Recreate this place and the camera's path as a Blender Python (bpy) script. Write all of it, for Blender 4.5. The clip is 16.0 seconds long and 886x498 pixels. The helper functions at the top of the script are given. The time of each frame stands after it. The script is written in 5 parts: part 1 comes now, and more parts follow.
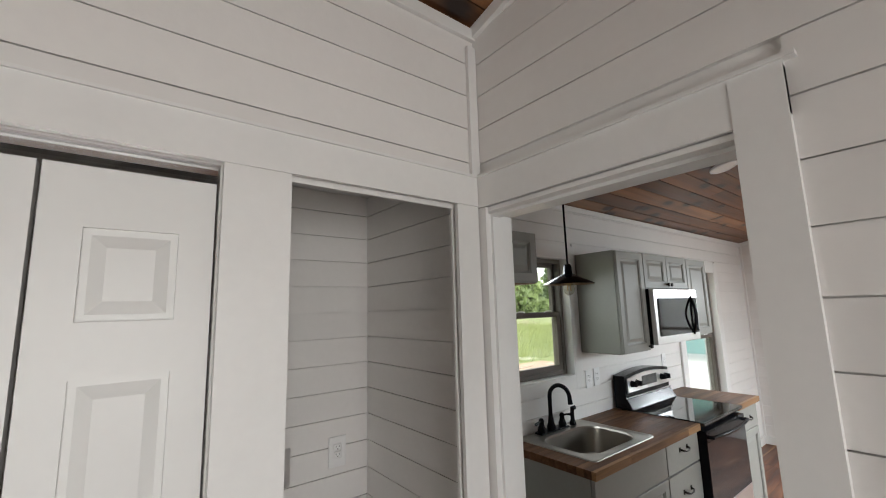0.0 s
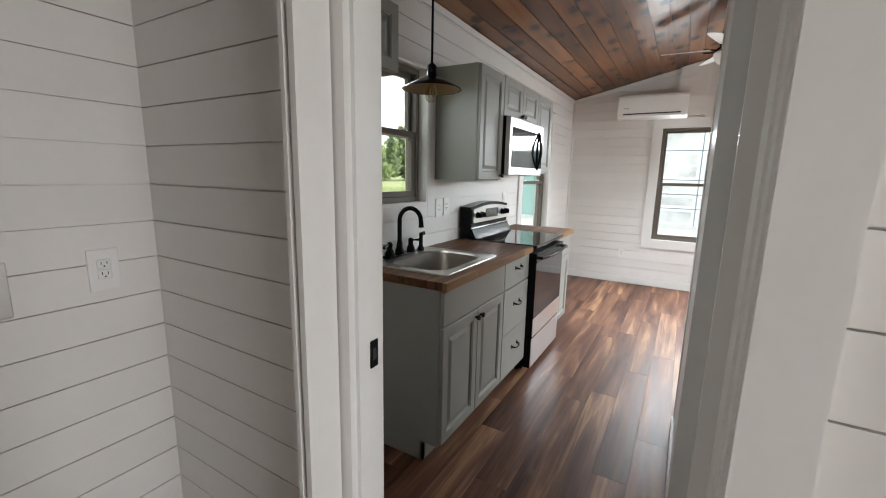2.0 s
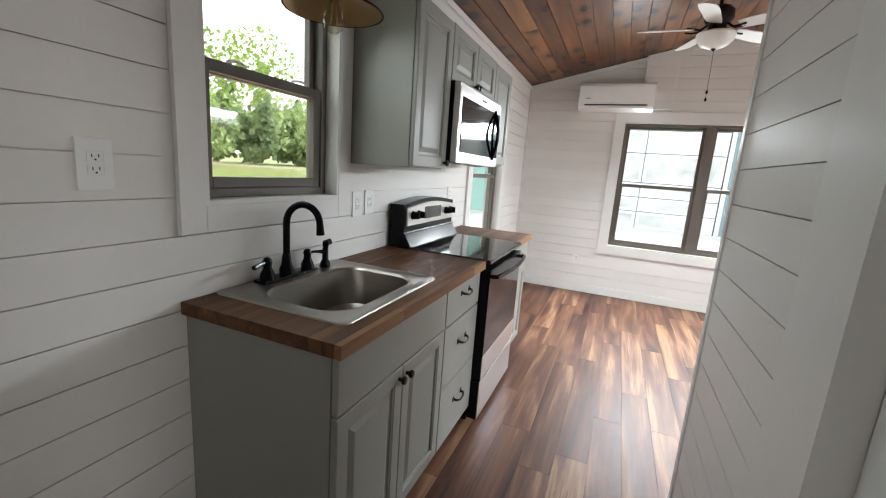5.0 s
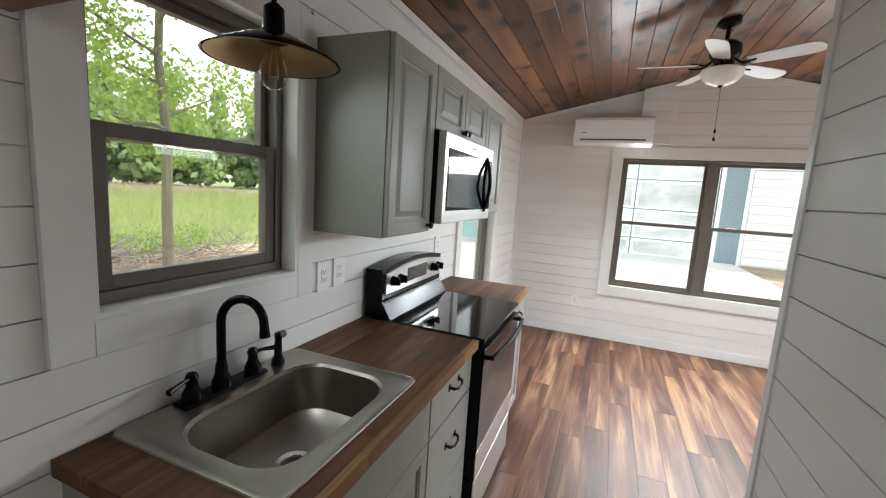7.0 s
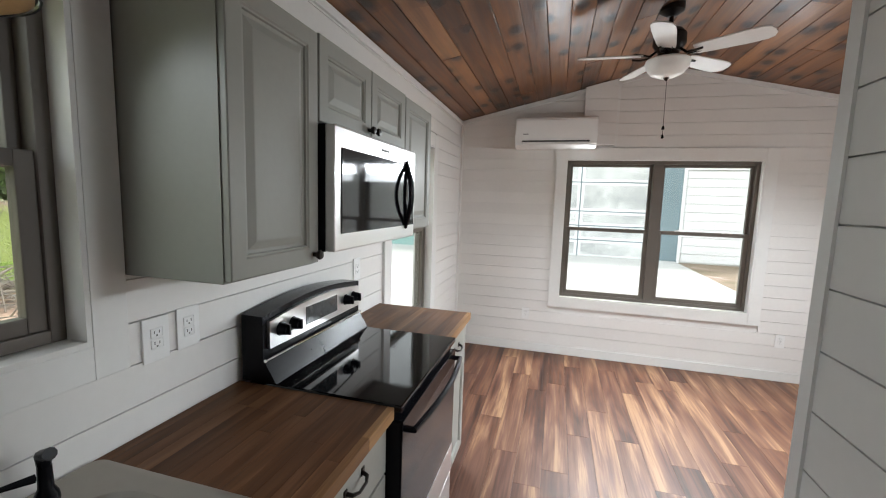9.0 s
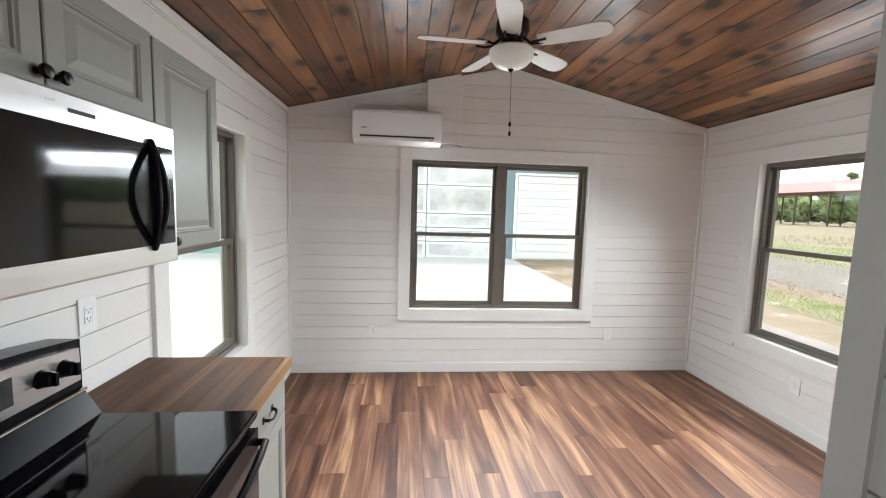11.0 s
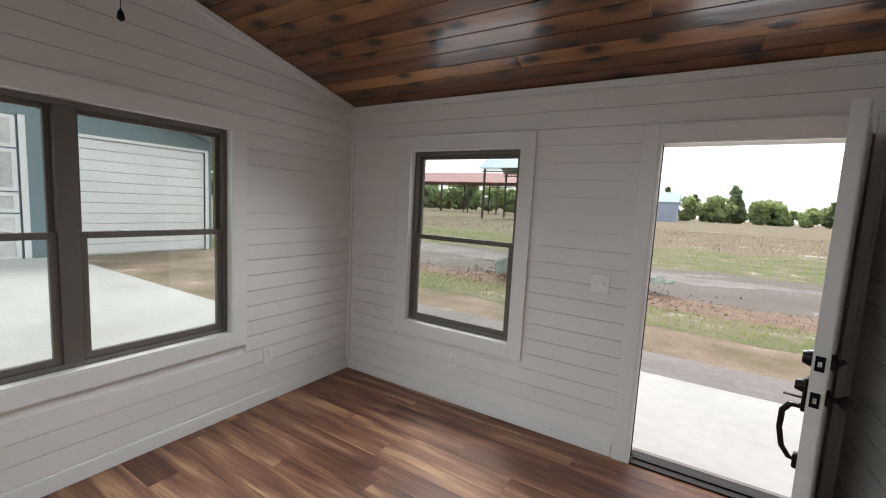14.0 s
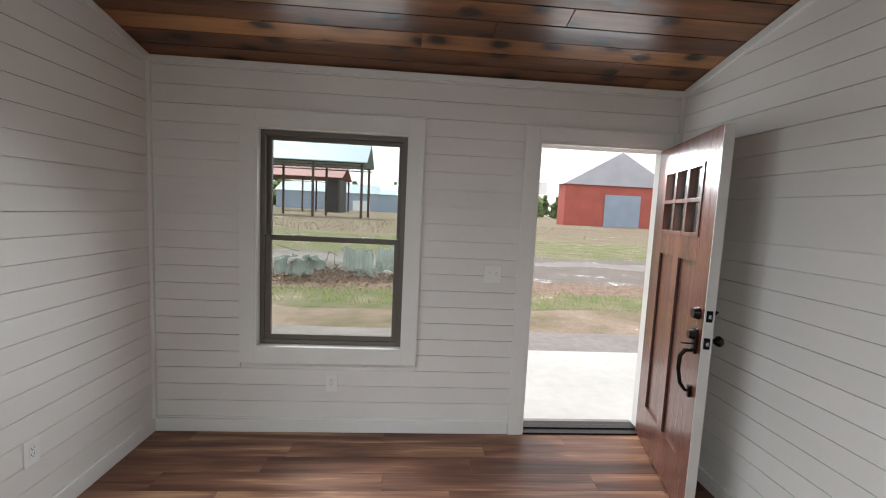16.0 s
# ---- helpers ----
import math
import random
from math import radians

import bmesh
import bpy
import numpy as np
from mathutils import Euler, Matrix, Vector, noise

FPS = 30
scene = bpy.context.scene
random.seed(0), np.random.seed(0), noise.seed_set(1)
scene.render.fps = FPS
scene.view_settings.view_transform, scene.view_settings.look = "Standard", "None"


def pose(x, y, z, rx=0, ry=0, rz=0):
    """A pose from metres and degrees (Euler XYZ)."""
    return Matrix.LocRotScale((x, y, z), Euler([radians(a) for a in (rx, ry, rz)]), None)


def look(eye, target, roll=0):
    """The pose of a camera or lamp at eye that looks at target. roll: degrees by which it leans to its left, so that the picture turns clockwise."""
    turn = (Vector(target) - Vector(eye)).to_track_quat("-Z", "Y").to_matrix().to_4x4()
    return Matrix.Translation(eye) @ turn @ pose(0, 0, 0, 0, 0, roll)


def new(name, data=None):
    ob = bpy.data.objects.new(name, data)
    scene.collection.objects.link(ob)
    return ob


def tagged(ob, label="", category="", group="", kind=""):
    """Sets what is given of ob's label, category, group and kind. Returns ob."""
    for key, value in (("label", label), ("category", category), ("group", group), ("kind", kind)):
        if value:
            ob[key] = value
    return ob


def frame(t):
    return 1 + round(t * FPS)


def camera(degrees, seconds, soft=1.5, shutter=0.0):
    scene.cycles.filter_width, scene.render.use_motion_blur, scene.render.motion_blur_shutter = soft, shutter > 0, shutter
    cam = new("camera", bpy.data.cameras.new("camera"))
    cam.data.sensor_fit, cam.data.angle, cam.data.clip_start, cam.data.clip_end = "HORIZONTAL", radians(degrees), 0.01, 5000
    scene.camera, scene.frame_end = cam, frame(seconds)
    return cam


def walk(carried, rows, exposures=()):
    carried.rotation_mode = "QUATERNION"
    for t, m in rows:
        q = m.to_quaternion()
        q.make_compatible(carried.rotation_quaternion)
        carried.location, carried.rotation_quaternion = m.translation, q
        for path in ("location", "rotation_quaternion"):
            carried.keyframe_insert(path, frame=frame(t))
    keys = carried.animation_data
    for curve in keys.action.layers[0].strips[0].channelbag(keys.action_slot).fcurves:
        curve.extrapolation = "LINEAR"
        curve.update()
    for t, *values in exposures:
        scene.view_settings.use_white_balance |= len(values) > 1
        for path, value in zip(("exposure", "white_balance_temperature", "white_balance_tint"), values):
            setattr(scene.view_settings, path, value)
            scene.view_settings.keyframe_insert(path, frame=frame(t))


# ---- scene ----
cam = camera(94.5, 16.0, soft=1.1)
PATH = [
    (0, (0.163, 0.175, 1.659), (1.384, 1.731, 1.953), -1.6),
    (0.5, (0.205, 0.288, 1.599), (1.643, 1.674, 1.69), -1.3),
    (1, (0.234, 0.407, 1.527), (1.813, 1.631, 1.436), -1.0),
    (1.5, (0.283, 0.453, 1.445), (1.94, 1.544, 1.193), -0.1),
    (2, (0.424, 0.482, 1.373), (2.123, 1.475, 1.016), 1.2),
    (2.5, (0.596, 0.533, 1.337), (2.323, 1.458, 0.932), 2.3),
    (3, (0.728, 0.613, 1.318), (2.5, 1.443, 0.905), 3.6),
    (5.5, (1.264, 0.79, 1.375), (3.089, 1.525, 1.013), 4.2),
    (6, (1.382, 0.821, 1.447), (3.214, 1.565, 1.149), 4.0),
    (6.5, (1.435, 0.845, 1.494), (3.271, 1.583, 1.199), 3.8),
    (7, (1.476, 0.877, 1.517), (3.315, 1.611, 1.239), 3.7),
    (7.5, (1.563, 0.888, 1.524), (3.41, 1.603, 1.249), 3.4),
    (8, (1.678, 0.862, 1.532), (3.536, 1.555, 1.274), 2.7),
    (10.3, (2.315, 0.905, 1.555), (4.301, 1.017, 1.351), 1.5),
    (10.5, (2.364, 0.893, 1.553), (4.353, 0.929, 1.354), 1.5),
    (11, (2.498, 0.855, 1.558), (4.479, 0.672, 1.358), 1.7),
    (11.5, (2.627, 0.885, 1.571), (4.562, 0.415, 1.382), 1.9),
    (12, (2.812, 0.917, 1.573), (4.66, 0.172, 1.402), 2.3),
    (12.5, (2.979, 0.876, 1.558), (4.692, -0.142, 1.393), 2.4),
    (13, (3.173, 0.799, 1.566), (4.692, -0.491, 1.396), 2.6),
    (13.5, (3.355, 0.759, 1.556), (4.645, -0.757, 1.366), 2.7),
    (14, (3.592, 0.754, 1.567), (4.628, -0.943, 1.354), 3.0),
    (14.5, (3.838, 0.717, 1.517), (4.587, -1.125, 1.311), 3.1),
    (15, (4.085, 0.666, 1.525), (4.55, -1.268, 1.321), 3.0),
    (15.5, (4.353, 0.69, 1.528), (4.508, -1.295, 1.33), 2.9),
    (16, (4.601, 0.695, 1.525), (4.464, -1.291, 1.339), 2.7),
]
EXPOSURES = [(0, 1.55), (1, 1.65), (2, 1.68), (3, 1.8), (5.5, 1.75), (8, 1.5), (11, 1.5), (12.5, 0.9), (14.5, 0.5), (16, 0.6)]
walk(cam, [(t, look(eye, target, roll)) for t, eye, target, roll in PATH], EXPOSURES)

# ---- sky and sun: bright overcast day ----
world = bpy.data.worlds.new("overcast_sky")
scene.world = world
world.use_nodes = True
wn = world.node_tree
sky = wn.nodes.new("ShaderNodeTexSky")
sky.sky_type = "NISHITA"
sky.sun_disc = False
sky.sun_elevation, sky.sun_rotation = radians(55), radians(150)
sky.air_density, sky.dust_density, sky.ozone_density = 1.0, 6.0, 1.0
veil = wn.nodes.new("ShaderNodeMixRGB")
veil.inputs[0].default_value = 0.75
veil.inputs[2].default_value = (13.0, 13.2, 13.6, 1)
wn.links.new(sky.outputs[0], veil.inputs[1])
wn.links.new(veil.outputs[0], wn.nodes["Background"].inputs[0])
wn.nodes["Background"].inputs[1].default_value = 0.1
sun = new("sun", bpy.data.lights.new("sun", "SUN"))
sun.data.energy, sun.data.angle, sun.data.color = 1.3, radians(14), (1.0, 0.96, 0.9)
sun.matrix_world = look((0, 0, 30), (0 - 30 * math.sin(radians(150)), 0 - 30 * math.cos(radians(150)), 30 - 43))


def opening_light(m, u0, u1, z, power, aim, spread=88, tall=0.12, color=(0.87, 0.945, 1.0), depth=-0.02):
    """Area lamp added in the head of an opening, standing in for daylight through it. aim: degrees up (+) or down (-).
    """
    d = bpy.data.lights.new("opening_light", "AREA")
    d.shape, d.size, d.size_y, d.energy, d.spread, d.color = "RECTANGLE", u1 - u0, tall, power, radians(spread), color
    ob = new("opening_light", d)
    ob.matrix_world = m @ pose((u0 + u1) / 2, depth, z, -90 - aim, 0, 0)


LN, LE, LS = pose(0, 1.90, 0), pose(6.262, 0, 0, 0, 0, -90), pose(0, -1.992, 0, 0, 0, 180)
for m, u0, u1, z, down in ((LN, 2.05, 2.56, 1.9, 0.8), (LN, 4.45, 5.2, 1.88, 7.0), (LE, -0.74, -0.06, 1.88, 7.5), (LE, 0.1, 0.78, 1.88, 7.5), (LS, -5.55, -4.73, 1.88, 9.5), (LS, -3.72, -3.02, 1.9, 10.0)):
    opening_light(m, u0, u1, z, down * 0.85, -41, 108)
    # weaker upward lamp, added to fill the ceiling
    opening_light(m, u0, u1, z - 0.05, down * 0.12, 24, 130, 0.2)
# fill lamp added at the unseen bedroom window
opening_light(LS, -0.65, 0.85, 1.4, 8.6, -10, 130, 1.1, (0.98, 0.965, 0.955))


# ---- materials ----
def socket(node, name, value):
    if name in node.inputs:
        node.inputs[name].default_value = value


def paint(name, color, rough=0.5, vary=0.06, scale=6.0, bump=0.0, bump_scale=60.0, metal=0.0, island=0.0, each=0.0, stretch=(1, 1, 1), coat=0.0, gloss=0.5):
    """Colour with broad and fine variation, and fine relief."""
    m = bpy.data.materials.new(name)
    m.use_nodes = True
    t = m.node_tree
    n, l = t.nodes, t.links
    p = n["Principled BSDF"]
    tc = n.new("ShaderNodeTexCoord")
    mp = n.new("ShaderNodeMapping")
    mp.inputs["Scale"].default_value = stretch
    l.new(tc.outputs["Object"], mp.inputs[0])
    a, b = n.new("ShaderNodeTexNoise"), n.new("ShaderNodeTexNoise")
    socket(a, "Scale", scale), socket(b, "Scale", scale * 14)
    socket(a, "Detail", 6.0), socket(b, "Detail", 4.0)
    l.new(mp.outputs[0], a.inputs["Vector"]), l.new(mp.outputs[0], b.inputs["Vector"])
    add = n.new("ShaderNodeMath")
    add.operation = "MULTIPLY_ADD"
    l.new(b.outputs["Fac"], add.inputs[0])
    add.inputs[1].default_value = 0.4
    l.new(a.outputs["Fac"], add.inputs[2])
    val = n.new("ShaderNodeMapRange")
    l.new(add.outputs[0], val.inputs[0])
    val.inputs[1].default_value, val.inputs[2].default_value = 0.4, 1.0
    val.inputs[3].default_value, val.inputs[4].default_value = 1 - vary * 1.6, 1 + vary
    hsv = n.new("ShaderNodeHueSaturation")
    hsv.inputs["Color"].default_value = (*color, 1)
    last = val.outputs[0]
    if island or each:
        src = n.new("ShaderNodeNewGeometry").outputs["Random Per Island"] if island else n.new("ShaderNodeObjectInfo").outputs["Random"]
        amt = island or each
        mr = n.new("ShaderNodeMapRange")
        l.new(src, mr.inputs[0])
        mr.inputs[3].default_value, mr.inputs[4].default_value = 1 - amt, 1 + amt
        mul = n.new("ShaderNodeMath")
        mul.operation = "MULTIPLY"
        l.new(last, mul.inputs[0]), l.new(mr.outputs[0], mul.inputs[1])
        last = mul.outputs[0]
    l.new(last, hsv.inputs["Value"])
    l.new(hsv.outputs[0], p.inputs["Base Color"])
    rr = n.new("ShaderNodeMapRange")
    l.new(a.outputs["Fac"], rr.inputs[0])
    rr.inputs[3].default_value, rr.inputs[4].default_value = max(0.02, rough - 0.08), min(1, rough + 0.1)
    l.new(rr.outputs[0], p.inputs["Roughness"])
    p.inputs["Metallic"].default_value = metal
    p.inputs["Specular IOR Level"].default_value = gloss
    if coat:
        p.inputs["Coat Weight"].default_value = coat
        p.inputs["Coat Roughness"].default_value = 0.12
    if bump:
        bn = n.new("ShaderNodeTexNoise")
        socket(bn, "Scale", bump_scale), socket(bn, "Detail", 5.0)
        l.new(mp.outputs[0], bn.inputs["Vector"])
        bp = n.new("ShaderNodeBump")
        bp.inputs["Strength"].default_value, bp.inputs["Distance"].default_value = bump, 0.004
        l.new(bn.outputs["Fac"], bp.inputs["Height"])
        l.new(bp.outputs[0], p.inputs["Normal"])
    return m


def timber(name, ramp, rough, along="X", source="island", grain=1.0, knots=0.0, coat=0.0, streak=0.5, gloss=0.5, tint=None, relief=0.25):
    """Wood: streaked grain along one axis, own tone for each piece, knots if any."""
    m = bpy.data.materials.new(name)
    m.use_nodes = True
    t = m.node_tree
    n, l = t.nodes, t.links
    p = n["Principled BSDF"]
    tc = n.new("ShaderNodeTexCoord")
    src = n.new("ShaderNodeNewGeometry").outputs["Random Per Island"] if source == "island" else n.new("ShaderNodeObjectInfo").outputs["Random"]
    shift = n.new("ShaderNodeVectorMath")
    shift.operation = "SCALE"
    shift.inputs[0].default_value = (37.0, 53.0, 29.0)
    l.new(src, shift.inputs["Scale"])
    off = n.new("ShaderNodeVectorMath")
    l.new(tc.outputs["Object"], off.inputs[0]), l.new(shift.outputs[0], off.inputs[1])
    def noise_at(sl, sc, detail):
        mp = n.new("ShaderNodeMapping")
        mp.inputs["Scale"].default_value = {"X": (sl, sc, sc), "Y": (sc, sl, sc), "Z": (sc, sc, sl)}[along]
        l.new(off.outputs[0], mp.inputs[0])
        a = n.new("ShaderNodeTexNoise")
        socket(a, "Scale", 1.0), socket(a, "Detail", detail), socket(a, "Distortion", 0.6)
        l.new(mp.outputs[0], a.inputs["Vector"])
        wide = n.new("ShaderNodeMapRange")
        wide.inputs[1].default_value, wide.inputs[2].default_value = 0.3, 0.7
        l.new(a.outputs["Fac"], wide.inputs[0])
        return wide.outputs[0]
    broad, fine = noise_at(1.1 * grain, 11.0 * grain, 4.0), noise_at(3.0 * grain, 90.0 * grain, 5.0)
    def mix(a, b, wa, wb):
        x, y = n.new("ShaderNodeMath"), n.new("ShaderNodeMath")
        x.operation, y.operation = "MULTIPLY", "MULTIPLY_ADD"
        l.new(a, x.inputs[0]), l.new(b, y.inputs[0]), l.new(x.outputs[0], y.inputs[2])
        x.inputs[1].default_value, y.inputs[1].default_value = wa, wb
        return y.outputs[0]
    tone = mix(mix(broad, fine, streak * 0.85, 0.22), src, 1.0, 1.0 - streak)
    lift = n.new("ShaderNodeMath")
    l.new(tone, lift.inputs[0])
    lift.inputs[1].default_value = -0.12
    cr = n.new("ShaderNodeValToRGB")
    e = cr.color_ramp.elements
    e[0].position, e[0].color = ramp[0][0], (*ramp[0][1], 1)
    e[1].position, e[1].color = ramp[-1][0], (*ramp[-1][1], 1)
    for pos, c in ramp[1:-1]:
        k = e.new(pos)
        k.color = (*c, 1)
    l.new(lift.outputs[0], cr.inputs[0])
    color = cr.outputs[0]
    if tint:
        # broad streaks of a second hue along the grain
        tn = noise_at(0.8 * grain, 16.0 * grain, 3.0)
        amt = n.new("ShaderNodeMapRange")
        amt.inputs[1].default_value, amt.inputs[2].default_value, amt.inputs[4].default_value = 0.45, 0.75, 0.8
        l.new(tn, amt.inputs[0])
        tm = n.new("ShaderNodeMixRGB")
        tm.blend_type = "MULTIPLY"
        tm.inputs[2].default_value = (*tint, 1)
        l.new(amt.outputs[0], tm.inputs[0]), l.new(color, tm.inputs[1])
        color = tm.outputs[0]
    height = broad
    if knots:
        # round knots: dark heart, darker swirl about it, only in some cells
        mp = n.new("ShaderNodeMapping")
        mp.inputs["Scale"].default_value = (3.6, 6.0, 0.0)
        l.new(off.outputs[0], mp.inputs[0])
        wob = n.new("ShaderNodeTexNoise")
        socket(wob, "Scale", 4.0), socket(wob, "Detail", 3.0)
        l.new(mp.outputs[0], wob.inputs["Vector"])
        wadd = n.new("ShaderNodeMixRGB")
        wadd.inputs[0].default_value = 0.14
        l.new(mp.outputs[0], wadd.inputs[1]), l.new(wob.outputs["Color"], wadd.inputs[2])
        vo = n.new("ShaderNodeTexVoronoi")
        vo.voronoi_dimensions = "2D"
        socket(vo, "Scale", 1.0)
        l.new(wadd.outputs[0], vo.inputs["Vector"])
        some = n.new("ShaderNodeMath")
        some.operation = "GREATER_THAN"
        sep = n.new("ShaderNodeSeparateColor")
        l.new(vo.outputs["Color"], sep.inputs[0]), l.new(sep.outputs[0], some.inputs[0])
        some.inputs[1].default_value = 0.3
        for inner, outer, force, dark in ((0.08, 0.5, knots * 0.6, (0.05, 0.018, 0.007, 1)), (0.1, 0.24, knots, (0.012, 0.005, 0.003, 1))):
            mr = n.new("ShaderNodeMapRange")
            l.new(vo.outputs["Distance"], mr.inputs[0])
            mr.inputs[1].default_value, mr.inputs[2].default_value = inner, outer
            mr.inputs[3].default_value, mr.inputs[4].default_value = force, 0.0
            only = n.new("ShaderNodeMath")
            only.operation = "MULTIPLY"
            l.new(mr.outputs[0], only.inputs[0]), l.new(some.outputs[0], only.inputs[1])
            mx = n.new("ShaderNodeMixRGB")
            mx.inputs[2].default_value = dark
            l.new(only.outputs[0], mx.inputs[0]), l.new(color, mx.inputs[1])
            color = mx.outputs[0]
        lump = n.new("ShaderNodeMath")
        l.new(only.outputs[0], lump.inputs[0]), l.new(broad, lump.inputs[1])
        height = lump.outputs[0]
    l.new(color, p.inputs["Base Color"])
    rr = n.new("ShaderNodeMapRange")
    l.new(fine, rr.inputs[0])
    rr.inputs[3].default_value, rr.inputs[4].default_value = rough - 0.06, rough + 0.1
    l.new(rr.outputs[0], p.inputs["Roughness"])
    p.inputs["Coat Weight"].default_value = coat
    p.inputs["Coat Roughness"].default_value = 0.14
    bp = n.new("ShaderNodeBump")
    bp.inputs["Strength"].default_value, bp.inputs["Distance"].default_value = relief, 0.004
    l.new(height, bp.inputs["Height"])
    p.inputs["Specular IOR Level"].default_value = gloss
    l.new(bp.outputs[0], p.inputs["Normal"])
    return m


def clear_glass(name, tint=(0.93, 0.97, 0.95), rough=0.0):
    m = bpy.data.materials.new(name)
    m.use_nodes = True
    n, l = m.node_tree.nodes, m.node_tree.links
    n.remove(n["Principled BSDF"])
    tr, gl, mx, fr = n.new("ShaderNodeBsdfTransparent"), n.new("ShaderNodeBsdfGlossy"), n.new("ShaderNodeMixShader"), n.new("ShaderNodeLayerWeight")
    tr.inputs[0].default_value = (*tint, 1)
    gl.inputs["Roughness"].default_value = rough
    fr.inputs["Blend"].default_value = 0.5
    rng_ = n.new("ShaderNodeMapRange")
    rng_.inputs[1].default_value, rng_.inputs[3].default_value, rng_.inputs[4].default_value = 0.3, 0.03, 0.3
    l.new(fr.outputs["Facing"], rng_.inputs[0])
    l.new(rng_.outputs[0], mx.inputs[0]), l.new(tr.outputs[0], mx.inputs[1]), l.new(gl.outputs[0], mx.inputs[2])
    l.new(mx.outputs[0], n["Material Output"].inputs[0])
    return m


def foliage(name, color, vary=0.4):
    """Thin leaves that let light through."""
    m = paint(name, color, 0.6, 0.1, 2, island=vary)
    n, l = m.node_tree.nodes, m.node_tree.links
    p = n["Principled BSDF"]
    tl, mx = n.new("ShaderNodeBsdfTranslucent"), n.new("ShaderNodeMixShader")
    tl.inputs[0].default_value = (color[0] * 1.5, color[1] * 1.5, color[2] * 1.2, 1)
    mx.inputs[0].default_value = 0.5
    l.new(p.outputs[0], mx.inputs[1]), l.new(tl.outputs[0], mx.inputs[2])
    l.new(mx.outputs[0], n["Material Output"].inputs[0])
    return m


def patches(name, colors, scale=0.4, rough=0.95, bump=0.6, soften=0.12):
    """Ground: several soils and growths in uneven patches."""
    m = bpy.data.materials.new(name)
    m.use_nodes = True
    n, l = m.node_tree.nodes, m.node_tree.links
    p = n["Principled BSDF"]
    tc = n.new("ShaderNodeTexCoord")
    a, b = n.new("ShaderNodeTexNoise"), n.new("ShaderNodeTexNoise")
    socket(a, "Scale", scale), socket(a, "Detail", 10.0), socket(a, "Roughness", 0.7)
    socket(b, "Scale", scale * 40), socket(b, "Detail", 6.0)
    l.new(tc.outputs["Object"], a.inputs["Vector"]), l.new(tc.outputs["Object"], b.inputs["Vector"])
    ad = n.new("ShaderNodeMath")
    ad.operation = "MULTIPLY_ADD"
    l.new(b.outputs["Fac"], ad.inputs[0])
    ad.inputs[1].default_value = 0.35
    l.new(a.outputs["Fac"], ad.inputs[2])
    cr = n.new("ShaderNodeValToRGB")
    e = cr.color_ramp.elements
    k = len(colors)
    for i, c in enumerate(colors):
        pos = 0.53 + 0.29 * i / max(1, k - 1)
        el = e[0] if i == 0 else (e[1] if i == k - 1 else e.new(pos))
        el.position, el.color = pos, (*c, 1)
    l.new(ad.outputs[0], cr.inputs[0])
    l.new(cr.outputs[0], p.inputs["Base Color"])
    p.inputs["Roughness"].default_value = rough
    bp = n.new("ShaderNodeBump")
    bp.inputs["Strength"].default_value, bp.inputs["Distance"].default_value = bump, 0.03
    l.new(b.outputs["Fac"], bp.inputs["Height"])
    l.new(bp.outputs[0], p.inputs["Normal"])
    return m


WHITE = paint("white_shiplap_paint", (0.79, 0.772, 0.748), 0.42, 0.03, 2.5, 0.12, 40, each=0.025, gloss=0.4)
TRIM = paint("white_trim_paint", (0.80, 0.795, 0.775), 0.36, 0.03, 3.0, 0.08, 30, gloss=0.4)
CEIL = timber("stained_knotty_pine", [(0.1, (0.075, 0.026, 0.009)), (0.4, (0.17, 0.066, 0.024)), (0.65, (0.27, 0.115, 0.043)), (0.95, (0.40, 0.19, 0.075))], 0.34, "X", "island", 0.8, 0.92, 0.12, 0.5, 0.45, (0.75, 0.8, 0.85), 0.5)
PLANK = timber("streaked_vinyl_plank", [(0.08, (0.042, 0.018, 0.011)), (0.34, (0.12, 0.05, 0.028)), (0.55, (0.195, 0.095, 0.055)), (0.74, (0.36, 0.205, 0.11)), (0.95, (0.27, 0.175, 0.125))], 0.42, "X", "each", 0.85, 0.0, 0.0, 0.72, 0.36, (0.74, 0.68, 0.76), 0.08)
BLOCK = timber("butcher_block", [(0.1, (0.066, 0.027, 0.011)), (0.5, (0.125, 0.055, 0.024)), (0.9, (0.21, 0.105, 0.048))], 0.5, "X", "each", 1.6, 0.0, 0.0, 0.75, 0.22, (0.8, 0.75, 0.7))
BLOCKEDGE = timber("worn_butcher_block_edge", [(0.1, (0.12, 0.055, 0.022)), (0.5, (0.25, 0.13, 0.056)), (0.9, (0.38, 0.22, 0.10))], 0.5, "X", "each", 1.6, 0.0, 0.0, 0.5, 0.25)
RAW = timber("raw_cabinet_board", [(0.1, (0.16, 0.075, 0.035)), (0.9, (0.27, 0.14, 0.07))], 0.6, "X", "island", 1.2)
MAHOGANY = timber("mahogany_stain", [(0.1, (0.06, 0.018, 0.011)), (0.5, (0.11, 0.033, 0.02)), (0.9, (0.165, 0.056, 0.034))], 0.3, "Z", "island", 0.8, 0.0, 0.4, 0.6)
SAGE = paint("grey_green_cabinet_paint", (0.29, 0.29, 0.262), 0.46, 0.04, 4.0, 0.05, 50, gloss=0.3)
SASH = paint("taupe_vinyl", (0.135, 0.118, 0.1), 0.42, 0.05, 5.0)
STEEL = paint("brushed_stainless", (0.70, 0.69, 0.685), 0.3, 0.03, 3.0, 0.0, 60, 1.0, stretch=(1, 12, 12))
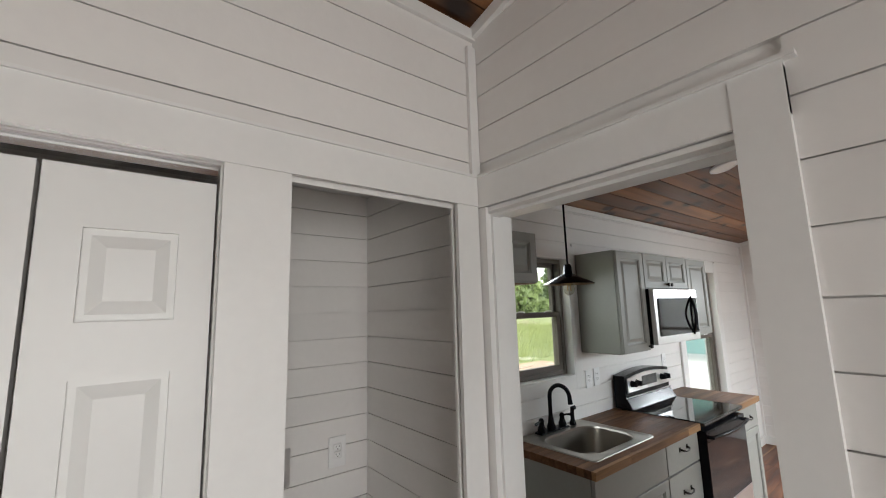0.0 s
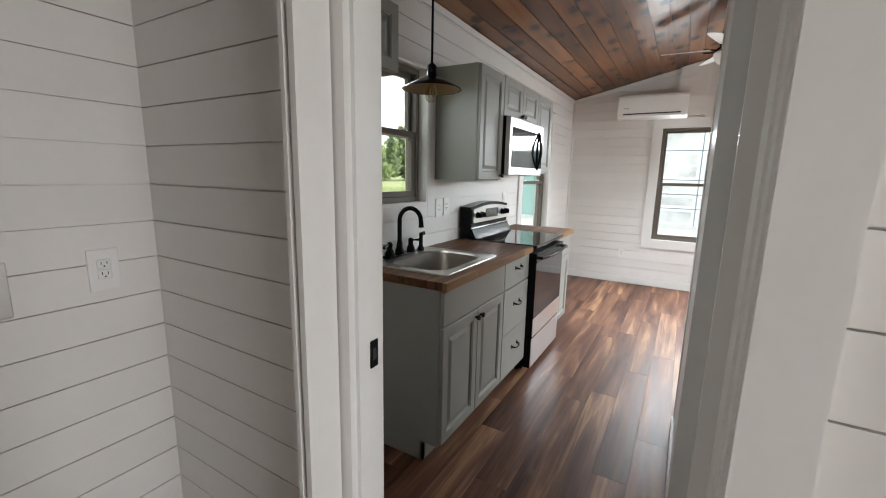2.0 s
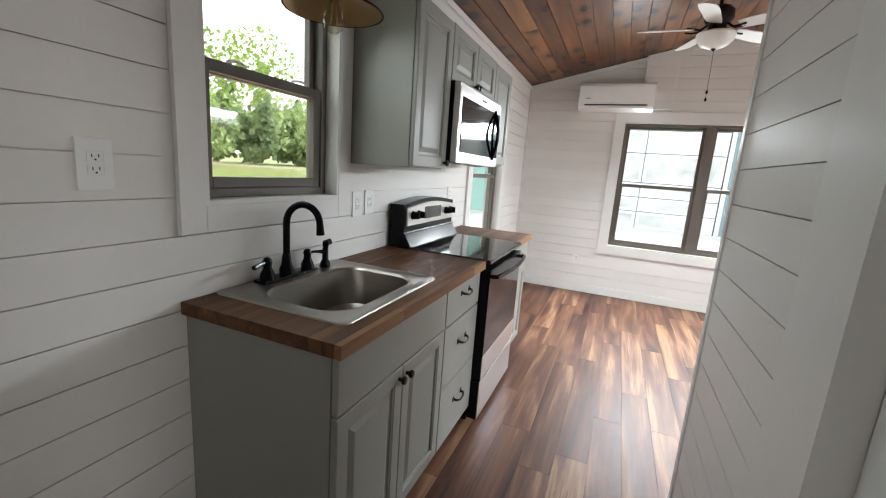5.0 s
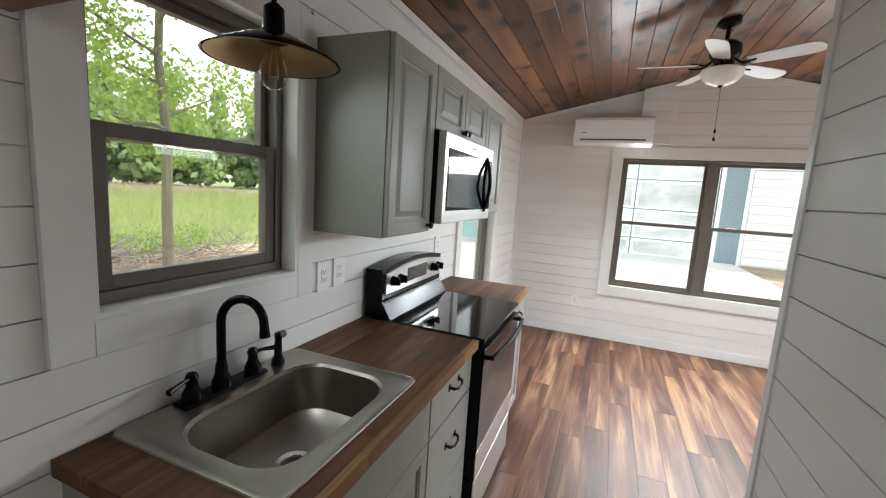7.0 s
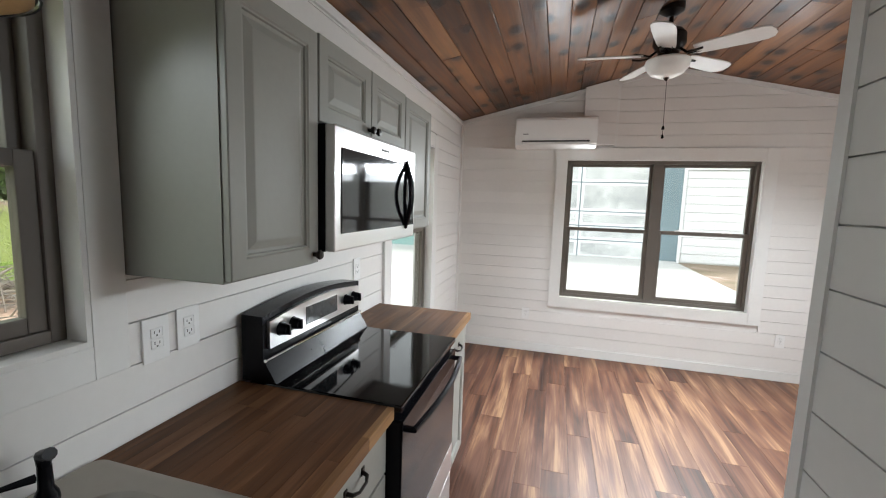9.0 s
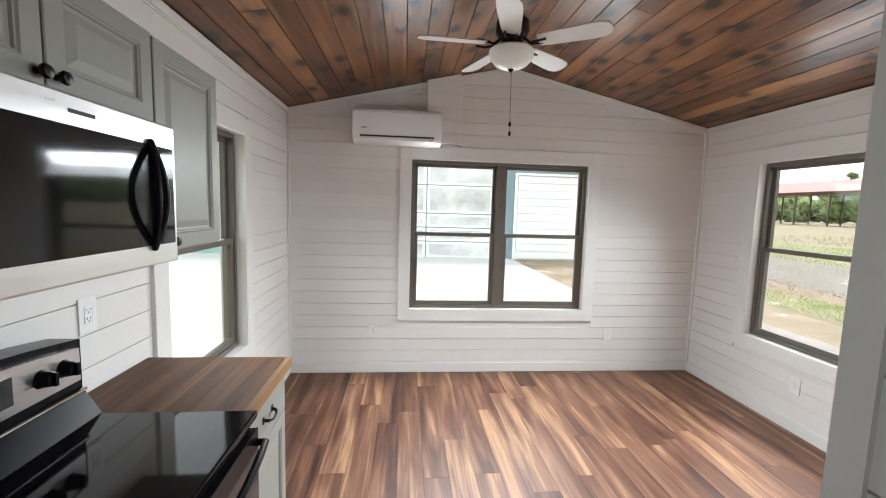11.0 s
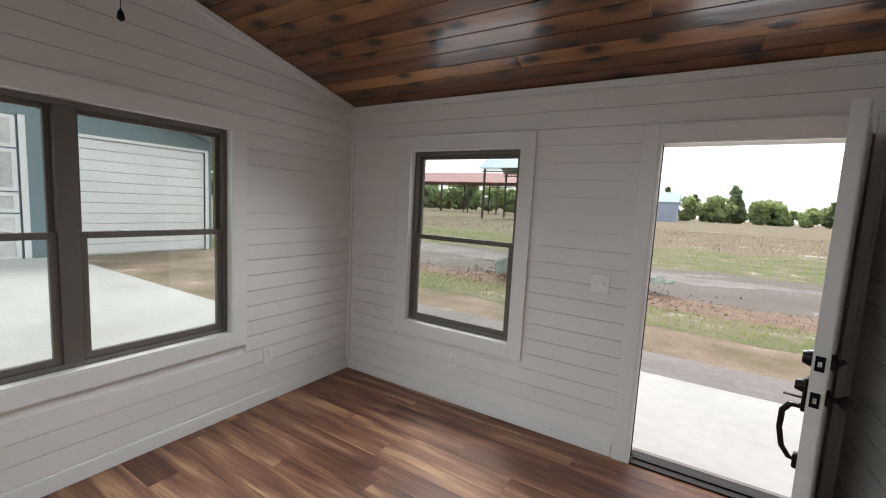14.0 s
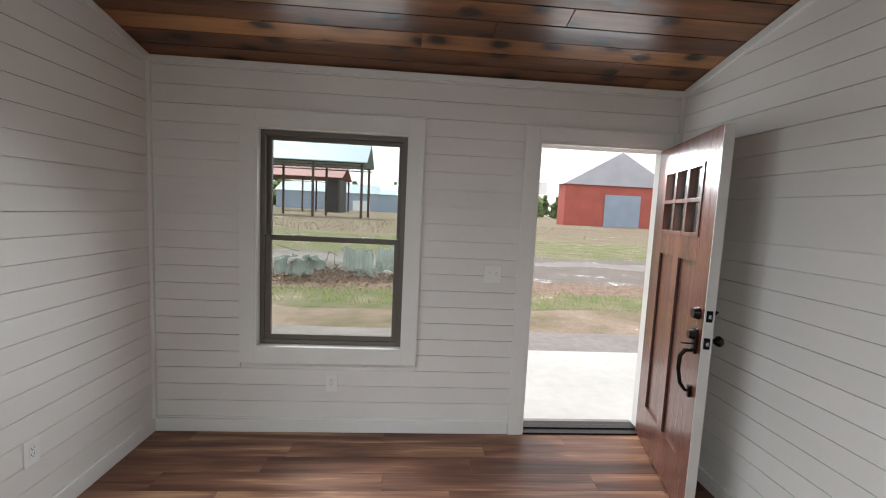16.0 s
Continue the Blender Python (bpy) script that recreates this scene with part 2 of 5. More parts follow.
SINKSTEEL = paint("sink_stainless", (0.40, 0.375, 0.335), 0.32, 0.04, 2.0, 0.0, 60, 1.0)
BLACK = paint("black_plastic", (0.007, 0.007, 0.009), 0.22, 0.1, gloss=0.12)
BGLASS = paint("black_glass", (0.004, 0.004, 0.005), 0.0, 0.05, gloss=0.4)
OVENGLASS = paint("oven_door_glass", (0.02, 0.019, 0.021), 0.02, 0.05, gloss=0.3)
BRONZE = paint("dark_bronze", (0.018, 0.014, 0.012), 0.34, 0.15, 8.0, 0.0, 60, 0.7)
BRASS = paint("aged_brass_inside", (0.33, 0.21, 0.09), 0.4, 0.1, 8.0, 0.0, 60, 0.9)
CHROME = paint("chrome", (0.75, 0.75, 0.75), 0.12, 0.03, 5, 0, 60, 1.0)
PLASTIC = paint("white_plastic", (0.84, 0.84, 0.83), 0.35, 0.02)
DOORWHITE = paint("glossy_white_door", (0.79, 0.79, 0.77), 0.42, 0.02, 3.0, 0.05, 20)
PRIMED = paint("primed_door_edge", (0.62, 0.60, 0.57), 0.4, 0.04)
SLOT = paint("dark_slot", (0.03, 0.03, 0.03), 0.6, 0.1)
DISPLAY = paint("oven_display", (0.035, 0.04, 0.042), 0.15, 0.3, 30)
FROST = paint("frosted_bowl", (0.82, 0.81, 0.77), 0.35, 0.04)
BLADE = paint("pale_fan_blade", (0.60, 0.57, 0.54), 0.4, 0.06, 8)
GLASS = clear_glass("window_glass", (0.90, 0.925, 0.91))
BULB = clear_glass("bulb_glass", (0.84, 0.82, 0.76))
FILAMENT = paint("filament", (0.5, 0.3, 0.1), 0.4)
CONCRETE = paint("pale_concrete", (0.50, 0.495, 0.48), 0.85, 0.14, 0.5, 0.3, 30)
OLDCONC = paint("old_grey_concrete", (0.25, 0.225, 0.215), 0.9, 0.25, 0.7, 0.5, 30)
GROUND = patches("dirt_and_grass", [(0.15, 0.125, 0.07), (0.27, 0.175, 0.13), (0.36, 0.26, 0.21), (0.25, 0.16, 0.12), (0.33, 0.245, 0.195)], 0.8)
MIXED = patches("patchy_grass", [(0.09, 0.14, 0.03), (0.15, 0.20, 0.05), (0.25, 0.17, 0.125), (0.14, 0.19, 0.045), (0.26, 0.20, 0.15)], 1.1)
GREYDIRT = patches("grey_dirt", [(0.15, 0.125, 0.11), (0.24, 0.205, 0.185), (0.13, 0.16, 0.06), (0.40, 0.375, 0.35), (0.19, 0.165, 0.15)], 0.6)
LAWN = patches("green_field", [(0.18, 0.21, 0.08), (0.24, 0.265, 0.10), (0.31, 0.27, 0.15), (0.20, 0.235, 0.085)], 0.3)
STRAW = patches("dry_brown_weeds", [(0.20, 0.145, 0.105), (0.28, 0.19, 0.15), (0.31, 0.225, 0.185), (0.20, 0.18, 0.10)], 0.2)
TEAL = paint("teal_grey_steel_siding", (0.18, 0.25, 0.28), 0.5, 0.06, 0.8)
TURQ = paint("pale_turquoise_wall", (0.28, 0.50, 0.47), 0.5, 0.06, 0.8)
ROLLUP = paint("white_rollup_door", (0.80, 0.81, 0.82), 0.45, 0.05, 0.8)
# cloudy greys: tree reflections in the door panels, put into the colour
CLOUDY = patches("cloudy_reflection_panel", [(0.36, 0.37, 0.375), (0.52, 0.53, 0.53), (0.70, 0.71, 0.70), (0.76, 0.77, 0.76)], 0.9, 0.5, 0.1)
BLUEROOF = paint("blue_grey_metal_roof", (0.34, 0.46, 0.53), 0.5, 0.1, 0.5)
REDROOF = paint("faded_red_metal_roof", (0.36, 0.17, 0.165), 0.6, 0.15, 0.5)
BARNRED = paint("red_barn_siding", (0.42, 0.10, 0.075), 0.6, 0.12, 0.4)
BLUEWALL = paint("blue_grey_siding", (0.30, 0.36, 0.45), 0.6, 0.08, 0.4)
RUST = paint("rusty_steel", (0.075, 0.05, 0.04), 0.7, 0.25, 3)
BARK = paint("bark", (0.15, 0.14, 0.095), 0.9, 0.3, 6, 0.8, 20, stretch=(1, 1, 0.2))
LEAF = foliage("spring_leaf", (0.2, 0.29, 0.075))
# far leaves and pines paler than near ones: distance haze put into their colour
WOODS = foliage("hazed_woods_leaf", (0.30, 0.365, 0.20), 0.35)
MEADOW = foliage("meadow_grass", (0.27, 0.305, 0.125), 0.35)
PINE = foliage("hazed_pine_needles", (0.2, 0.255, 0.15), 0.3)
WEED = paint("dry_pinkish_weeds", (0.33, 0.25, 0.2), 0.9, 0.2, 3, island=0.2)
GABLE = paint("pale_lavender_grey_gable", (0.46, 0.46, 0.52), 0.6, 0.08, 0.4)
STICK = paint("grey_deadwood", (0.24, 0.21, 0.18), 0.9, 0.25, 4, island=0.3)
SCRAP = paint("bent_sheet_metal", (0.58, 0.64, 0.615), 0.45, 0.15, 3, island=0.2)
RUBBLE = paint("rubble_and_leaves", (0.30, 0.205, 0.15), 0.9, 0.3, 5, island=0.5)


# ---- mesh helpers ----
def bx(bm, x0, x1, y0, y1, z0, z1, bevel=0.0):
    r = bmesh.ops.create_cube(bm, size=1.0)
    vs = r["verts"]
    for v in vs:
        v.co = Vector((x0 + (v.co.x + 0.5) * (x1 - x0), y0 + (v.co.y + 0.5) * (y1 - y0), z0 + (v.co.z + 0.5) * (z1 - z0)))
    if bevel:
        es = {e for v in vs for e in v.link_edges}
        bmesh.ops.bevel(bm, geom=list(es), offset=bevel, segments=2, affect="EDGES", profile=0.6)
    return bm


def box(x0, x1, y0, y1, z0, z1, bevel=0.0):
    return bx(bmesh.new(), x0, x1, y0, y1, z0, z1, bevel)


def rod(bm, a, b, r, r2=None, seg=12):
    a, b = Vector(a), Vector(b)
    d = b - a
    m = Matrix.Translation((a + b) / 2) @ d.to_track_quat("Z", "Y").to_matrix().to_4x4()
    bmesh.ops.create_cone(bm, cap_ends=True, segments=seg, radius1=r, radius2=r if r2 is None else r2, depth=d.length, matrix=m)
    return bm


def lathe(bm, profile, origin=(0, 0, 0), seg=24, axis="Z"):
    """Turned solid from (radius, height) pairs."""
    rings = []
    for r, h in profile:
        ring = []
        for i in range(seg):
            a = 2 * math.pi * i / seg
            p = Vector((r * math.cos(a), r * math.sin(a), h))
            if axis == "Y":
                p = Vector((p.x, p.z, p.y))
            ring.append(bm.verts.new(p + Vector(origin)))
        rings.append(ring)
    for p, q in zip(rings, rings[1:]):
        for i in range(seg):
            bm.faces.new((p[i], p[(i + 1) % seg], q[(i + 1) % seg], q[i]))
    for ring in (rings[0], rings[-1]):
        bm.faces.new(ring)
    bmesh.ops.recalc_face_normals(bm, faces=bm.faces[:])
    return bm


def tube(bm, pts, r, seg=10):
    """Round tube along points; r is a number or one for each point."""
    rs = r if isinstance(r, (list, tuple)) else [r] * len(pts)
    pts = [Vector(p) for p in pts]
    rings = []
    side = None
    for i, p in enumerate(pts):
        d = (pts[min(i + 1, len(pts) - 1)] - pts[max(i - 1, 0)]).normalized()
        if side is None:
            side = d.orthogonal().normalized()
        side = (side - d * side.dot(d)).normalized()
        up = d.cross(side)
        rings.append([bm.verts.new(p + (side * math.cos(2 * math.pi * k / seg) + up * math.sin(2 * math.pi * k / seg)) * rs[i]) for k in range(seg)])
    for a, b in zip(rings, rings[1:]):
        for k in range(seg):
            bm.faces.new((a[k], a[(k + 1) % seg], b[(k + 1) % seg], b[k]))
    bm.faces.new(rings[0]), bm.faces.new(rings[-1])
    bmesh.ops.recalc_face_normals(bm, faces=bm.faces[:])
    return bm


def slab(bm, outline, y0, y1):
    """Flat piece: an outline of (x, z) pairs pushed from y0 to y1."""
    a = [bm.verts.new((x, y0, z)) for x, z in outline]
    b = [bm.verts.new((x, y1, z)) for x, z in outline]
    k = len(a)
    bm.faces.new(a), bm.faces.new(b[::-1])
    for i in range(k):
        bm.faces.new((a[i], b[i], b[(i + 1) % k], a[(i + 1) % k]))
    bmesh.ops.recalc_face_normals(bm, faces=bm.faces[:])
    return bm


def mesh(name, bm, material, smooth=False):
    me = bpy.data.meshes.new(name)
    bm.to_mesh(me)
    bm.free()
    me.materials.append(material)
    if smooth:
        for p in me.polygons:
            p.use_smooth = True
        me.set_sharp_from_angle(angle=radians(35))
    return me


def part(name, bm, material, parent=None, label="", smooth=False):
    ob = new(name, mesh(name, bm, material, smooth))
    if parent is not None:
        ob.parent = parent
    if label:
        tagged(ob, label)
    return ob


def thing(name, m, label, category, group="", kind=""):
    ob = new(name)
    ob.matrix_world = m
    return tagged(ob, label, category, group, kind)


def setting(name, bm, material, label, m=None, category="wall"):
    ob = part(name, bm, material)
    if m is not None:
        ob.matrix_world = m
    return tagged(ob, label, category, "", "structure")


# ---- plan: the house runs along x; ridge along x ----
XE, YN, YS, XBOX, YBOX = 6.262, 1.90, -1.992, 2.86, 0.405
XP0, XP1, YC = 1.02, 1.13, 1.08          # bedroom partition faces, closet wall face
EAVE, RIDGE_Y, RIDGE = 2.385, -0.046, 2.835
XW = -1.6
PITCH = (RIDGE - EAVE) / (YN - RIDGE_Y)
GAP, BOARD, T = 0.0036, 0.1115, 0.012


def roof_z(y):
    return RIDGE - PITCH * abs(y - RIDGE_Y)


def clip(poly, nx, nz, c):
    """Keep the part of the outline where nx * x + nz * z <= c."""
    out = []
    for i, p in enumerate(poly):
        q = poly[(i + 1) % len(poly)]
        dp, dq = nx * p[0] + nz * p[1] - c, nx * q[0] + nz * q[1] - c
        if dp <= 0:
            out.append(p)
        if dp * dq < 0:
            s = dp / (dp - dq)
            out.append((p[0] + s * (q[0] - p[0]), p[1] + s * (q[1] - p[1])))
    return out


def shiplap(wall, m, u0, u1, z0, z1, holes=(), roof=None, phase=1.104, pitch=BOARD):
    """Boards on a wall, each its own piece; m maps (along, outward, up). holes: (u0, u1, z0, z1). roof: along -> world y."""
    inv = wall.matrix_world.inverted()
    k = math.floor((z0 - phase) / pitch)
    while phase + k * pitch < z1:
        lo, hi = max(z0, phase + k * pitch + GAP / 2), min(z1, phase + (k + 1) * pitch - GAP / 2)
        k += 1
        if hi - lo < 0.008:
            continue
        spans = [(u0, u1)]
        for a, b, c, d in holes:
            if hi > c + 0.004 and lo < d - 0.004:
                nxt = []
                for s, e in spans:
                    if a > s:
                        nxt.append((s, min(e, a)))
                    if b < e:
                        nxt.append((max(s, b), e))
                spans = [(s, e) for s, e in nxt if e - s > 0.005]
        for s, e in spans:
            for band in ((lo, hi),):
                poly = [(s, band[0]), (e, band[0]), (e, band[1]), (s, band[1])]
                if roof:
                    sign, off = roof
                    for side in (1, -1):
                        # z + PITCH * side * (y - RIDGE_Y) <= RIDGE, with y = sign * u + off
                        poly = clip(poly, PITCH * side * sign, 1.0, RIDGE - 0.004 - PITCH * side * (off - RIDGE_Y)) if poly else poly
                if len(poly) < 3:
                    continue
                ob = part("board", slab(bmesh.new(), poly, 0.0, T - 0.001), WHITE, wall)
                ob.matrix_parent_inverse = inv
                ob.matrix_basis = m


MN = pose(0, YN, 0, 0, 0, 0)
ME = pose(XE, 0, 0, 0, 0, -90)
MS = pose(0, YS, 0, 0, 0, 180)
MBX = pose(XBOX, 0, 0, 0, 0, 90)
MBY = pose(0, YBOX, 0, 0, 0, 180)
MP = pose(XP0, 0, 0, 0, 0, -90)
MC = pose(0, YC, 0, 0, 0, 0)
MNR = pose(1.062, 0, 0, 0, 0, -90)


def core(u0, u1, z0, z1, holes, d0, d1, top=None):
    """Solid wall with openings through it; top: optional outline instead of a flat top."""
    bm = bmesh.new()
    us = sorted({u0, u1, *[h[0] for h in holes], *[h[1] for h in holes]})
    for a, b in zip(us, us[1:]):
        cuts = sorted((h[2], h[3]) for h in holes if h[0] <= a + 1e-6 and h[1] >= b - 1e-6)
        z = z0
        for c, d in cuts:
            if c > z + 1e-6:
                bx(bm, a, b, d0, d1, z, c)
            z = d
        if z1 > z:
            bx(bm, a, b, d0, d1, z, z1)
    if top:
        slab(bm, top, d0, d1)
    return bm


# openings: (along, along, low, high) in each wall's own frame
KWIN = (1.99, 2.615, 1.19, 2.0)
NWIN = (4.36, 5.265, 0.60, 1.99)
EWIN = (-0.822, 0.866, 0.597, 2.0)
SWIN = (-5.62, -4.66, 0.573, 2.0)
BWIN = (-0.75, 0.95, 0.7, 2.0)
FDOOR = (-3.82, -2.915, 0.0, 2.005)
gable = [(-YN - 0.15, EAVE - 0.02), (YN + 0.24, EAVE - 0.02), (-RIDGE_Y, RIDGE + 0.03)]

wall_north = setting("wall_north", core(XW, XE + 0.15, -0.2, EAVE + 0.03, [KWIN, NWIN], T, 0.15), WHITE, "white painted shiplap wall of horizontal boards", MN)
wall_east = setting("wall_east", core(-YN - 0.15, -YS + 0.15, -0.2, EAVE - 0.02, [EWIN], T, 0.15, gable), WHITE, "white shiplap gable wall with a double window", ME)
wall_south = setting("wall_south", core(-XE, -XW, -0.2, EAVE + 0.03, [SWIN, FDOOR, BWIN], T, 0.15), WHITE, "white shiplap wall with window and front door", MS)
wall_bath_east = setting("wall_bath_east", core(YS, YBOX - T, 0, 2.9, [], T, 0.1), WHITE, "white shiplap wall behind the open front door", MBX)
BDOOR = (-1.945, -1.2, 0.0, 2.0)
wall_bath_north = setting("wall_bath_north", core(-XBOX, -XP1, 0, 2.78, [BDOOR], T, 0.1), WHITE, "white shiplap wall beside the kitchen passage", MBY)
DWAY = (-1.0745, -0.389, 0.0, 1.962)
wall_partition = setting("wall_partition", core(-YC - 0.023, -YS, 0, 2.9, [DWAY], T, XP1 - XP0), WHITE, "white shiplap partition with a doorway to the kitchen", MP)
NOOK, CLOSET = (0.445, 0.92, 0.0, 1.957), (-0.9, 0.306, 0.0, 1.967)
wall_closet = setting("wall_closet", core(XW, XP0 + T, 0, 2.75, [NOOK, CLOSET], T, 0.022), WHITE, "white shiplap wall with closet and laundry nook openings", MC)
wall_nook = setting("wall_nook", core(-YN, -YC - 0.023, 0, 2.9, [], T, XP1 - 1.062), WHITE, "white shiplap side wall of the laundry nook", MNR)
wall_nook_left = setting("wall_nook_left", box(0.34, 0.40, YC + 0.022, YN + T, 0, 2.3), WHITE, "plain white side wall of the laundry nook")
nook_ceiling = setting("ceiling_nook", box(0.34, XP0 + 0.06, YC + 0.022, YN + T, 2.2, 2.23), TRIM, "plain white low ceiling of the laundry nook", None, "ceiling")
wall_west = setting("wall_west", core(YS - 0.15, YN + 0.15, -0.2, 2.9, [], 0.0, 0.12), WHITE, "plain white bedroom wall", pose(XW, 0, 0, 0, 0, 90))

# ceiling: boards along the ridge on two slopes
for name, ya, label in (("ceiling_north", YN + 0.012, "glossy stained knotty pine ceiling slope"), ("ceiling_south", YS - 0.012, "glossy stained knotty pine ceiling slope")):
    rng = random.Random(len(name) * 7 + 3)
    side = 1 if ya > 0 else -1
    run = math.hypot(abs(ya - RIDGE_Y), PITCH * abs(ya - RIDGE_Y))
    bm = bmesh.new()
    bx(bm, XW - 0.1, XE + 0.15, -0.1, run + 0.35, 0.012, 0.10)
    v = 0.0
    while v < run:
        x = XW - rng.random() * 2.0
        while x < XE:
            ln = rng.choice((1.9, 2.4, 3.0, 3.6))
            bx(bm, max(x, XW), min(x + ln - 0.002, XE + T - 0.001), v + 0.002, min(v + 0.1315, run), 0.0 + rng.random() * 0.002, 0.0135, 0.0022)
            x += ln
        v += 0.1345
    if side < 0:
        for vert in bm.verts:
            vert.co.y = -vert.co.y
        bmesh.ops.reverse_faces(bm, faces=bm.faces[:])
    ob = setting(name, bm, CEIL, label, pose(0, RIDGE_Y, RIDGE, -math.degrees(math.atan(PITCH)) * side), "ceiling")


# ---- trim ----
def trim_piece(name, bm, m=None, label="white painted trim board"):
    return setting(name, bm, TRIM, label, m, "trim")


def casing(m, hole, w=0.095, sill=True, t=0.018, sides="lrtb"):
    u0, u1, z0, z1 = hole
    bm = bmesh.new()
    lo = z0 - w if sill else z0
    if "l" in sides:
        bx(bm, u0 - w, u0, -t, 0, lo, z1 + w, 0.0015)
    if "r" in sides:
        bx(bm, u1, u1 + w, -t, 0, lo, z1 + w, 0.0015)
    if "t" in sides:
        bx(bm, u0 + 0.001, u1 - 0.001, -t, 0, z1, z1 + w, 0.0015)
    if sill and "b" in sides:
        bx(bm, u0 + 0.001, u1 - 0.001, -t, 0, lo, z0, 0.0015)
    return trim_piece("trim_casing", bm, m, "flat white casing boards round an opening")


for m, h in ((MN, NWIN), (ME, EWIN), (MS, SWIN)):
    casing(m, h)
casing(MN, KWIN, 0.08)
casing(MS, FDOOR, 0.09, False, sides="lt")
trim_piece("trim_casing", box(-2.914, -2.862, -0.018, 0, 0, 2.095), MS)
# ledges over the casings
for m, h, w in ((ME, EWIN, 0.095), (MS, SWIN, 0.095), (MS, FDOOR, 0.09)):
    trim_piece("trim_ledge", box(h[0] - w - 0.012, min(h[1] + w + 0.012, -2.865) if m is MS else h[1] + w + 0.012, -0.024, 0, h[3] + w, h[3] + w + 0.008), m, "thin ledge on top of the casing")
# doorway to the kitchen, closet wall header boards
trim_piece("trim_casing", box(-0.398, -0.318, -0.016, 0, 0, 2.05), MP, "flat white door casing")
trim_piece("trim_casing", box(-1.078, -0.318, -0.014, 0, 1.964, 2.058), MP, "flat white header board over the doorway")
trim_piece("trim_casing", box(-1.078, -1.04, -0.012, 0, 0, 1.962), MP, "narrow white corner bead beside the doorway")
trim_piece("trim_ledge", box(-1.078, -0.30, -0.022, 0, 2.058, 2.066), MP, "thin ledge over the doorway header")
trim_piece("trim_casing", box(XW, 1.004, -0.014, 0, 1.968, 2.058), MC, "flat white header board over closet and nook")
trim_piece("trim_ledge", box(XW, 1.0, -0.02, 0, 2.058, 2.065), MC, "thin ledge over the header board")
trim_piece("trim_casing", box(0.308, 0.443, -0.014, 0, 0, 1.967), MC, "flat white post board between closet and nook")
trim_piece("trim_casing", box(0.921, 1.003, -0.014, 0, 0, 1.967), MC, "flat white corner board beside the nook")
trim_piece("trim_corner", box(0.985, 1.018, YC - 0.014, YC - 0.001, 2.067, 2.5), None, "slim white corner bead")
# jambs of the doorway
bm = bmesh.new()
bx(bm, XP0 - 0.003, XP1 + 0.014, 1.062, 1.074, 0, 1.961), bx(bm, XP0 - 0.003, XP1 + 0.014, 0.3895, 0.402, 0, 1.961), bx(bm, XP0 - 0.003, XP1 + 0.014, 0.402, 1.062, 1.949, 1.961)
bx(bm, 1.05, 1.08, 1.052, 1.0625, 0, 1.949), bx(bm, 1.05, 1.08, 0.402, 0.406, 0, 1.949), bx(bm, 1.05, 1.08, 0.406, 1.052, 1.94, 1.9495)
setting("door_1", bm, TRIM, "white painted jamb and stop of the bedroom doorway", None, "door")
strike = thing("strike_plate", pose(1.11, 1.0618, 0.965), "black strike plate let into the white door jamb", "strike plate")
bm = box(-0.013, 0.013, -0.0025, 0, -0.033, 0.033, 0.002)
part("plate", bm, BLACK, strike)
part("latch_hole", box(-0.006, 0.006, -0.0032, 0, -0.014, 0.014), SLOT, strike)
# bathroom door casing and jamb
trim_piece("trim_casing", box(-2.14, -1.945, -0.016, 0, 0, 2.09), MBY, "flat white casing beside the bathroom door")
trim_piece("trim_casing", box(-1.944, -1.145, -0.016, 0, 2.0, 2.09), MBY, "flat white header over the bathroom door")
bm = bmesh.new()
bx(bm, -1.944, -1.932, -0.017, 0.1, 0, 1.999), bx(bm, -1.213, -1.201, -0.017, 0.1, 0, 1.999), bx(bm, -1.931, -1.214, -0.017, 0.1, 1.987, 1.999)
trim_piece("trim_jamb", bm, MBY, "white bathroom door jamb")
# outside corner bead of the bathroom box, room corners, baseboards, crown
trim_piece("trim_corner", bx(box(XBOX - 0.03, XBOX + 0.006, YBOX, YBOX + 0.006, 0.09, 2.75), XBOX, XBOX + 0.006, YBOX - 0.03, YBOX, 0.09, 2.75), None, "grey-white outside corner bead")
for x, y, sx, sy in ((XE, YN, -1, -1), (XE, YS, -1, 1), (XBOX, YS, 1, 1)):
    top = EAVE - 0.01
    bm = bmesh.new()
    bx(bm, min(x, x + sx * 0.022), max(x, x + sx * 0.022), min(y, y + sy * 0.022), max(y, y + sy * 0.022), 0.09, top, 0.004)
    trim_piece("trim_corner", bm, None, "slim white inside corner trim")


def run_board(name, u0, u1, z0, z1, t, m, label):
    return setting(name, box(u0, u1, -t, 0, z0, z1, 0.003), TRIM, label, m, "trim")


run_board("baseboard_1", -YN + 0.002, -YS - 0.002, 0.001, 0.09, 0.014, ME, "white painted baseboard")
run_board("baseboard_2", -XE + 0.015, -3.915, 0.001, 0.09, 0.014, MS, "white painted baseboard")
run_board("baseboard_3", YS + 0.05, YBOX, 0.001, 0.09, 0.014, MBX, "white painted baseboard")
run_board("baseboard_4", -XBOX, -2.141, 0.001, 0.09, 0.014, MBY, "white painted baseboard")
run_board("baseboard_5", 4.24, XE - 0.015, 0.001, 0.09, 0.014, MN, "white painted baseboard")
run_board("baseboard_6", XP1, 1.92, 0.001, 0.09, 0.014, MN, "white painted baseboard")
run_board("baseboard_7", -0.317, -YS, 0.001, 0.09, 0.014, MP, "white painted baseboard")
run_board("crown_north", XP1, XE, EAVE - 0.045, EAVE - 0.004, 0.016, MN, "white crown strip under the ceiling")
